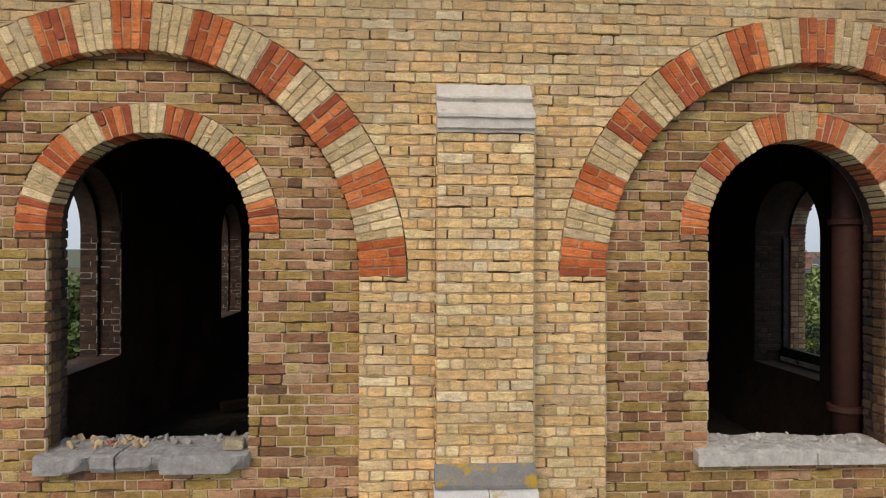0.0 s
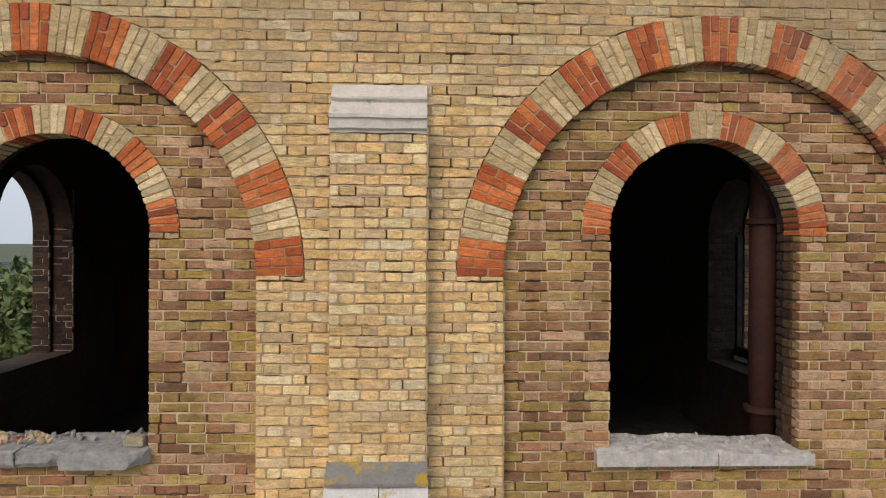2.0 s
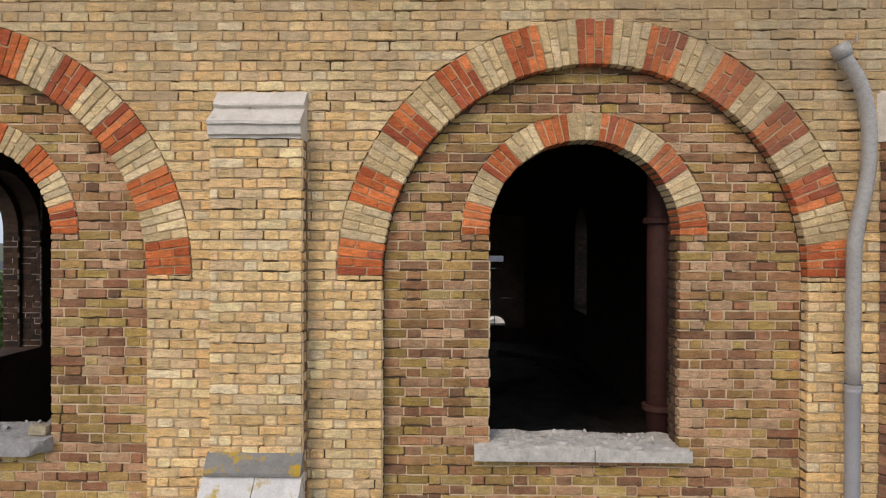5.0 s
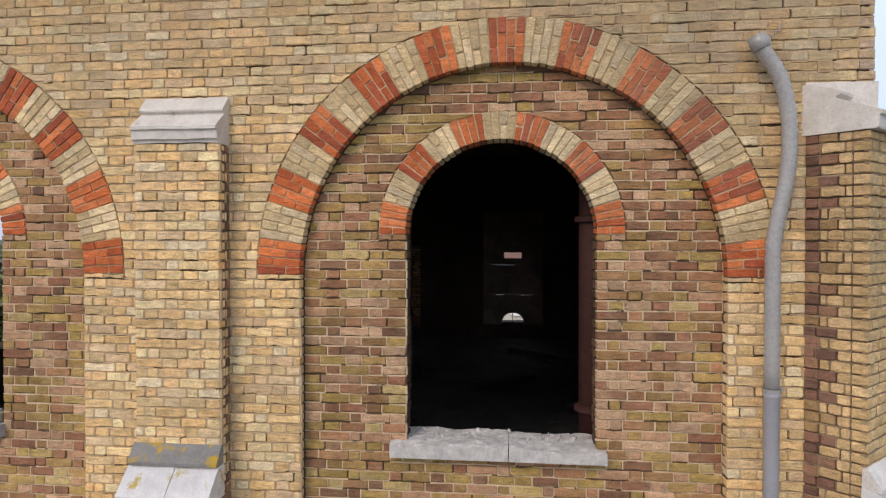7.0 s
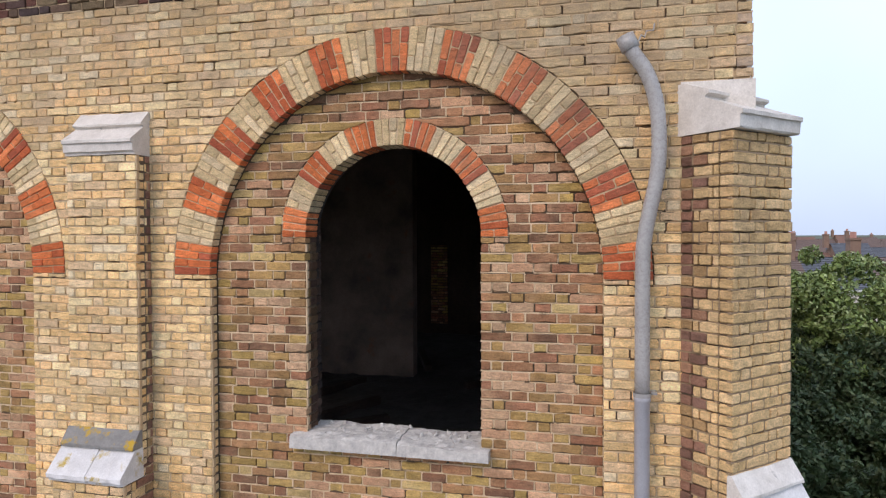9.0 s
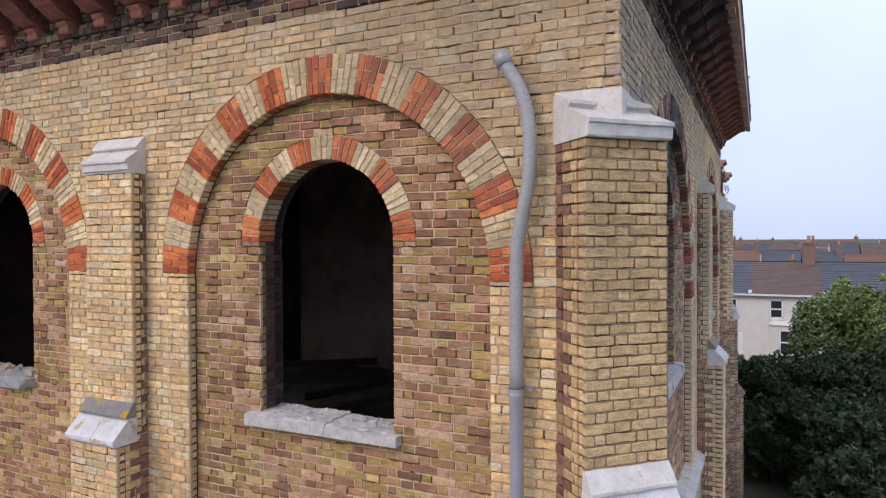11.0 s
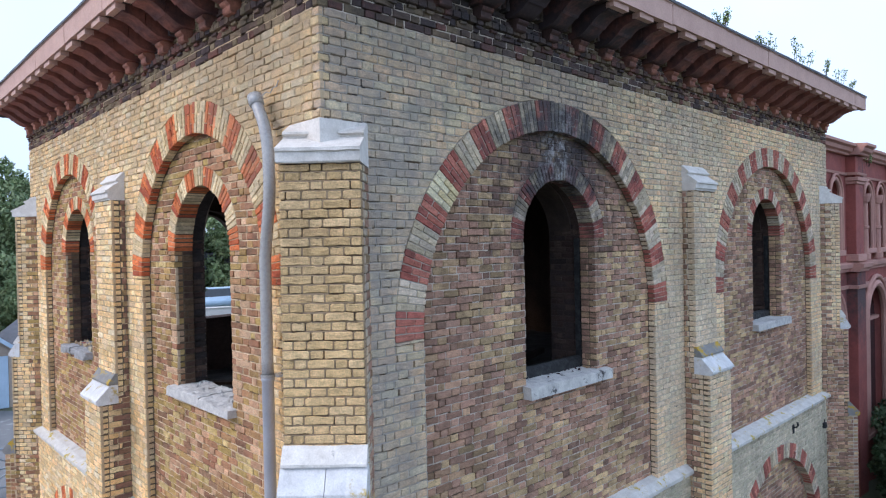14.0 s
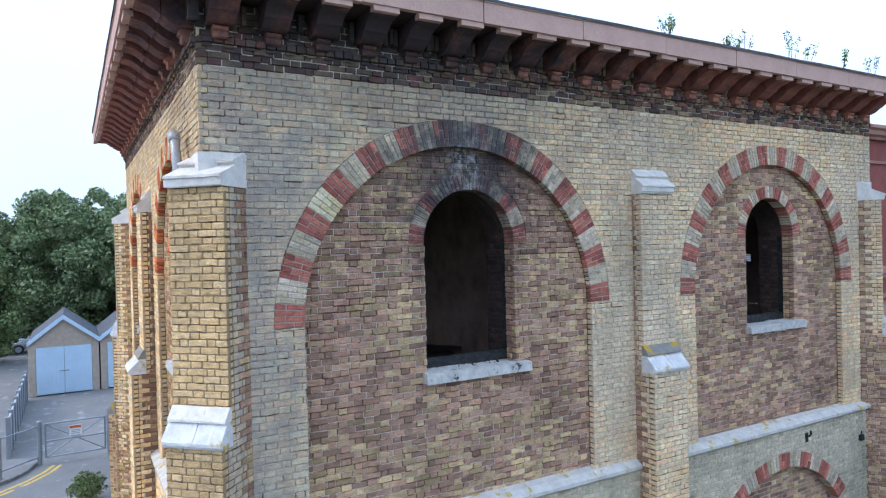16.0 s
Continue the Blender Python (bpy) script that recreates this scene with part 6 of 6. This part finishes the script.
for i, (y, h, n) in enumerate(((8.2, 0.25, 4), (11.9, 0.42, 8), (13.4, 0.22, 5), (13.75, 0.40, 4), (15.05, 0.55, 4), (15.5, 0.48, 3), (16.65, 0.42, 5), (17.75, 0.40, 4), (18.3, 0.25, 3))):
    weed(XR + OVER - 0.12, y, 10.15, h, 500 + i, n)
for i, (y, z) in enumerate(((27.3, 8.75), (22.9, 8.9))):
    weed(WX + 0.4, y, z, 0.4, 540 + i, 4)


# gate, fence and road marks
def rail(bm, a, b, r=0.03):
    tube(bm, [a, b], r, 8)


def gate_leaf(x, y0, y1, z):
    g = thing("gate", "galvanised steel field gate with crossed braces", "gate", "yard gates")
    for nm, a, b in (("rail", (x, y0, z + 0.22), (x, y1, z + 0.22)), ("rail", (x, y0, z + 0.72), (x, y1, z + 0.72)), ("rail", (x, y0, z + 1.25), (x, y1, z + 1.25)),
                     ("stile", (x, y0, z + 0.22), (x, y0, z + 1.25)), ("stile", (x, y1, z + 0.22), (x, y1, z + 1.25)),
                     ("brace", (x, y0, z + 0.22), (x, y1, z + 1.25)), ("brace", (x, y1, z + 0.22), (x, y0, z + 1.25))):
        bm = bmesh.new()
        rail(bm, a, b, 0.025 if nm != "brace" else 0.018)
        part(nm, bm, M_GALV, g)
    return g


GZ = 0.5
gate_leaf(-10.0, 2.98, 4.62, GZ)
gate_leaf(-10.0, 4.86, 6.5, GZ)
sign = thing("gate_sign", "small white notice with a red band on the gate", "sign")
bm = bmesh.new()
box(bm, (-9.965, 3.62, GZ + 0.80), (-9.955, 3.98, GZ + 1.12), bev=0.002)
part("panel", bm, M_WHITE, sign)
bm = bmesh.new()
box(bm, (-9.953, 3.64, GZ + 1.02), (-9.95, 3.96, GZ + 1.10))
part("band", bm, M_RED, sign)
for k in range(3):
    bm = bmesh.new()
    box(bm, (-9.953, 3.68, GZ + 0.85 + 0.05 * k), (-9.95, 3.92, GZ + 0.87 + 0.05 * k))
    part("text_bar", bm, M_PIPE, sign)
for y in (2.82, 4.74, 6.62):
    p = thing("gate_post", "grey steel gate post standing in the yard", "post", "gate posts")
    bm = bmesh.new()
    tube(bm, [(-10.0, y, GZ - 0.1), (-10.0, y, GZ + 1.35), (-10.0, y, GZ + 1.38)], [0.07, 0.07, 0.03], 12)
    part("post", bm, M_GALV, p)
rails = thing("railing", "low steel railing beside the gate", "railing")
for z in (0.25, 1.2):
    bm = bmesh.new()
    rail(bm, (-10.0, 2.75, GZ + z), (-8.2, 1.0, GZ + z), 0.025)
    part("rail", bm, M_GALV, rails)
for k in range(2):
    bm = bmesh.new()
    rail(bm, (-9.1 + 0.9 * k, 1.875 - 0.875 * k, GZ - 0.05), (-9.1 + 0.9 * k, 1.875 - 0.875 * k, GZ + 1.25), 0.04)
    part("post", bm, M_GALV, rails)
fence = thing("fence", "pale concrete post and panel fence along the yard", "fence")
for k in range(9):
    x = -20.5 + 1.15 * k
    bm = bmesh.new()
    box(bm, (x - 0.06, 1.86, GZ - 0.1), (x + 0.06, 2.0, GZ + 1.35), bev=0.01)
    part("post", bm, M_GALV, fence)
    bm = bmesh.new()
    box(bm, (x + 0.065, 1.9, GZ + 0.05), (x + 1.085, 1.95, GZ + 1.25))
    if k < 8:
        part("panel", bm, M_PALE_FENCE, fence)
    else:
        bm.free()
for k in range(2):
    path = [(-9.7, 3.15), (-9.1, 2.9), (-8.5, 2.5), (-7.9, 1.9), (-7.2, 0.8), (-6.6, -0.6)]
    vs, fs = [], []
    for i, (x, y) in enumerate(path):
        a = path[max(i - 1, 0)]
        b = path[min(i + 1, len(path) - 1)]
        d = Vector((b[0] - a[0], b[1] - a[1])).normalized()
        nrm = Vector((-d.y, d.x))
        for o in (0.2 * k, 0.2 * k + 0.1):
            px, py = x + nrm.x * o, y + nrm.y * o
            vs.append((px, py, ground_height(px, py) + 0.026))
    fs = [(2 * i, 2 * i + 1, 2 * i + 3, 2 * i + 2) for i in range(len(path) - 1)]
    tagged(new("yellow_line", mesh_from("yellow_line", vs, fs, M_YELLOW)), "worn double yellow line painted on the road", "road marking", "double yellow lines", kind="structure")
kerb = thing("kerb", "grey concrete kerb round the corner of the path", "kerb", kind="structure")
path = [(-10.0, 2.75), (-9.3, 2.55), (-8.75, 2.2), (-8.2, 1.6), (-7.6, 0.6), (-7.0, -0.8)]
for a, b in zip(path, path[1:]):
    d = math.atan2(b[1] - a[1], b[0] - a[0])
    ln = math.hypot(b[0] - a[0], b[1] - a[1])
    bm = bmesh.new()
    box(bm, (0.004, -0.12, -0.1), (ln - 0.004, 0.0, 0.12), bev=0.015)
    part("kerb_stone", bm, M_CONCRETE, kerb, m=Matrix.Translation((a[0], a[1], ground_height(*a))) @ Matrix.Rotation(d, 4, "Z"))

M_CAR = plain_mat("silver_car_paint", (0.50, 0.52, 0.55), (0.46, 0.48, 0.51), 0.3, 2, 40, 0.0002, metal=0.5, spec=0.5)
M_TYRE = plain_mat("black_rubber", (0.02, 0.02, 0.02), (0.03, 0.03, 0.03), 0.8, 5, 40, 0.001)


def car(x, y, z, rz, label, paint):
    c = thing("car", label, "car", "parked cars", m=pose(x, y, z, 0, 0, rz))
    prof = [(-2.1, 0.35), (-2.12, 0.75), (-1.95, 0.92), (-1.0, 1.0), (1.5, 1.02), (2.05, 0.95), (2.1, 0.35)]
    bm = bmesh.new()
    a = [bm.verts.new((px, -0.86, pz)) for px, pz in prof]
    b = [bm.verts.new((px, 0.86, pz)) for px, pz in prof]
    for i in range(len(prof)):
        bm.faces.new((a[i], a[(i + 1) % len(prof)], b[(i + 1) % len(prof)], b[i]))
    bm.faces.new(a[::-1]), bm.faces.new(b)
    bmesh.ops.bevel(bm, geom=bm.edges[:], offset=0.06, segments=2, affect="EDGES")
    part("body", bm, paint, c, smooth=True)
    bm = bmesh.new()
    lo = [(-1.1, 0.98), (1.75, 0.98)]
    hi = [(-0.35, 1.45), (1.2, 1.45)]
    vs = [bm.verts.new((px, s * w, pz)) for pts, w in ((lo, 0.8), (hi, 0.62)) for px, pz in pts for s in (-1, 1)]
    for f in ((0, 2, 3, 1), (4, 5, 7, 6), (0, 4, 6, 2), (1, 3, 7, 5), (0, 1, 5, 4), (2, 6, 7, 3)):
        bm.faces.new([vs[i] for i in f])
    part("window", bm, M_GLASS, c)
    bm = bmesh.new()
    box(bm, (-0.35, -0.62, 1.44), (1.2, 0.62, 1.5), bev=0.025)
    part("roof", bm, paint, c)
    for px in (-1.3, 1.3):
        for s in (-1, 1):
            bm = bmesh.new()
            tube(bm, [(px, s * 0.7, 0.31), (px, s * 0.88, 0.31)], 0.31, 20)
            wh = part("wheel", bm, M_TYRE, c)
            bm = bmesh.new()
            tube(bm, [(px, s * 0.86, 0.31), (px, s * 0.885, 0.31)], 0.19, 16)
            part("rim", bm, M_GALV, wh)


car(-37.4, -0.6, GZ + 0.02, 90, "silver car parked on the road beyond the fence", M_CAR)


car(-27.0, 18.9, 3.13, 75, "pale blue car parked on the bank beyond the garages", M_BLUE)
house(-35.5, 15.5, 2.3, 10.0, 2.7, 4.9, M_RENDER, M_SLATES, "low cream house with a slate roof on the bank", 190, False, 66.0, stack=False)
bank_wall = thing("garden_wall", "low cream rendered wall on the bank before the car", "wall")
bm = bmesh.new()
box(bm, (-3.0, -0.12, -0.4), (3.0, 0.12, 0.62), bev=0.02)
part("wall", bm, M_RENDER, bank_wall, m=pose(-24.6, 17.9, 3.0, 0, 0, 66))
bm = bmesh.new()
box(bm, (-3.05, -0.17, 0.621), (3.05, 0.17, 0.69), bev=0.015)
part("coping", bm, M_STONE, bank_wall, m=pose(-24.6, 17.9, 3.0, 0, 0, 66))


# a small shrub by the yard, iron fixings on the side wall
tree(-6.0, 4.05, 0.36, 0.85, 0.5, 210, M_LEAF, "small leafy shrub beside the yard", 1500, 0.05, 0.02, 0.15)
hook = thing("wall_hook", "black iron hook fixed in the brick wall", "hook")
bm = bmesh.new()
tube(bm, [(XR + 0.03, 16.13, 3.16), (XR + 0.12, 16.13, 3.17), (XR + 0.15, 16.13, 3.22), (XR + 0.14, 16.13, 3.28)], 0.018, 8)
part("shaft", bm, M_TYRE, hook)
bm = bmesh.new()
box(bm, (XR + 0.045, 16.09, 3.04), (XR + 0.072, 16.17, 3.22), bev=0.006)
part("back_plate", bm, M_TYRE, hook)
socket = thing("wall_socket", "small black metal box fixed on the brick wall", "fitting")
bm = bmesh.new()
box(bm, (XR + 0.05, 17.94, 2.76), (XR + 0.12, 18.06, 2.88), bev=0.012)
part("case", bm, M_TYRE, socket)
bm = bmesh.new()
tube(bm, [(XR + 0.085, 18.0, 2.88), (XR + 0.085, 18.0, 2.95)], 0.012, 8)
part("gland", bm, M_TYRE, socket)
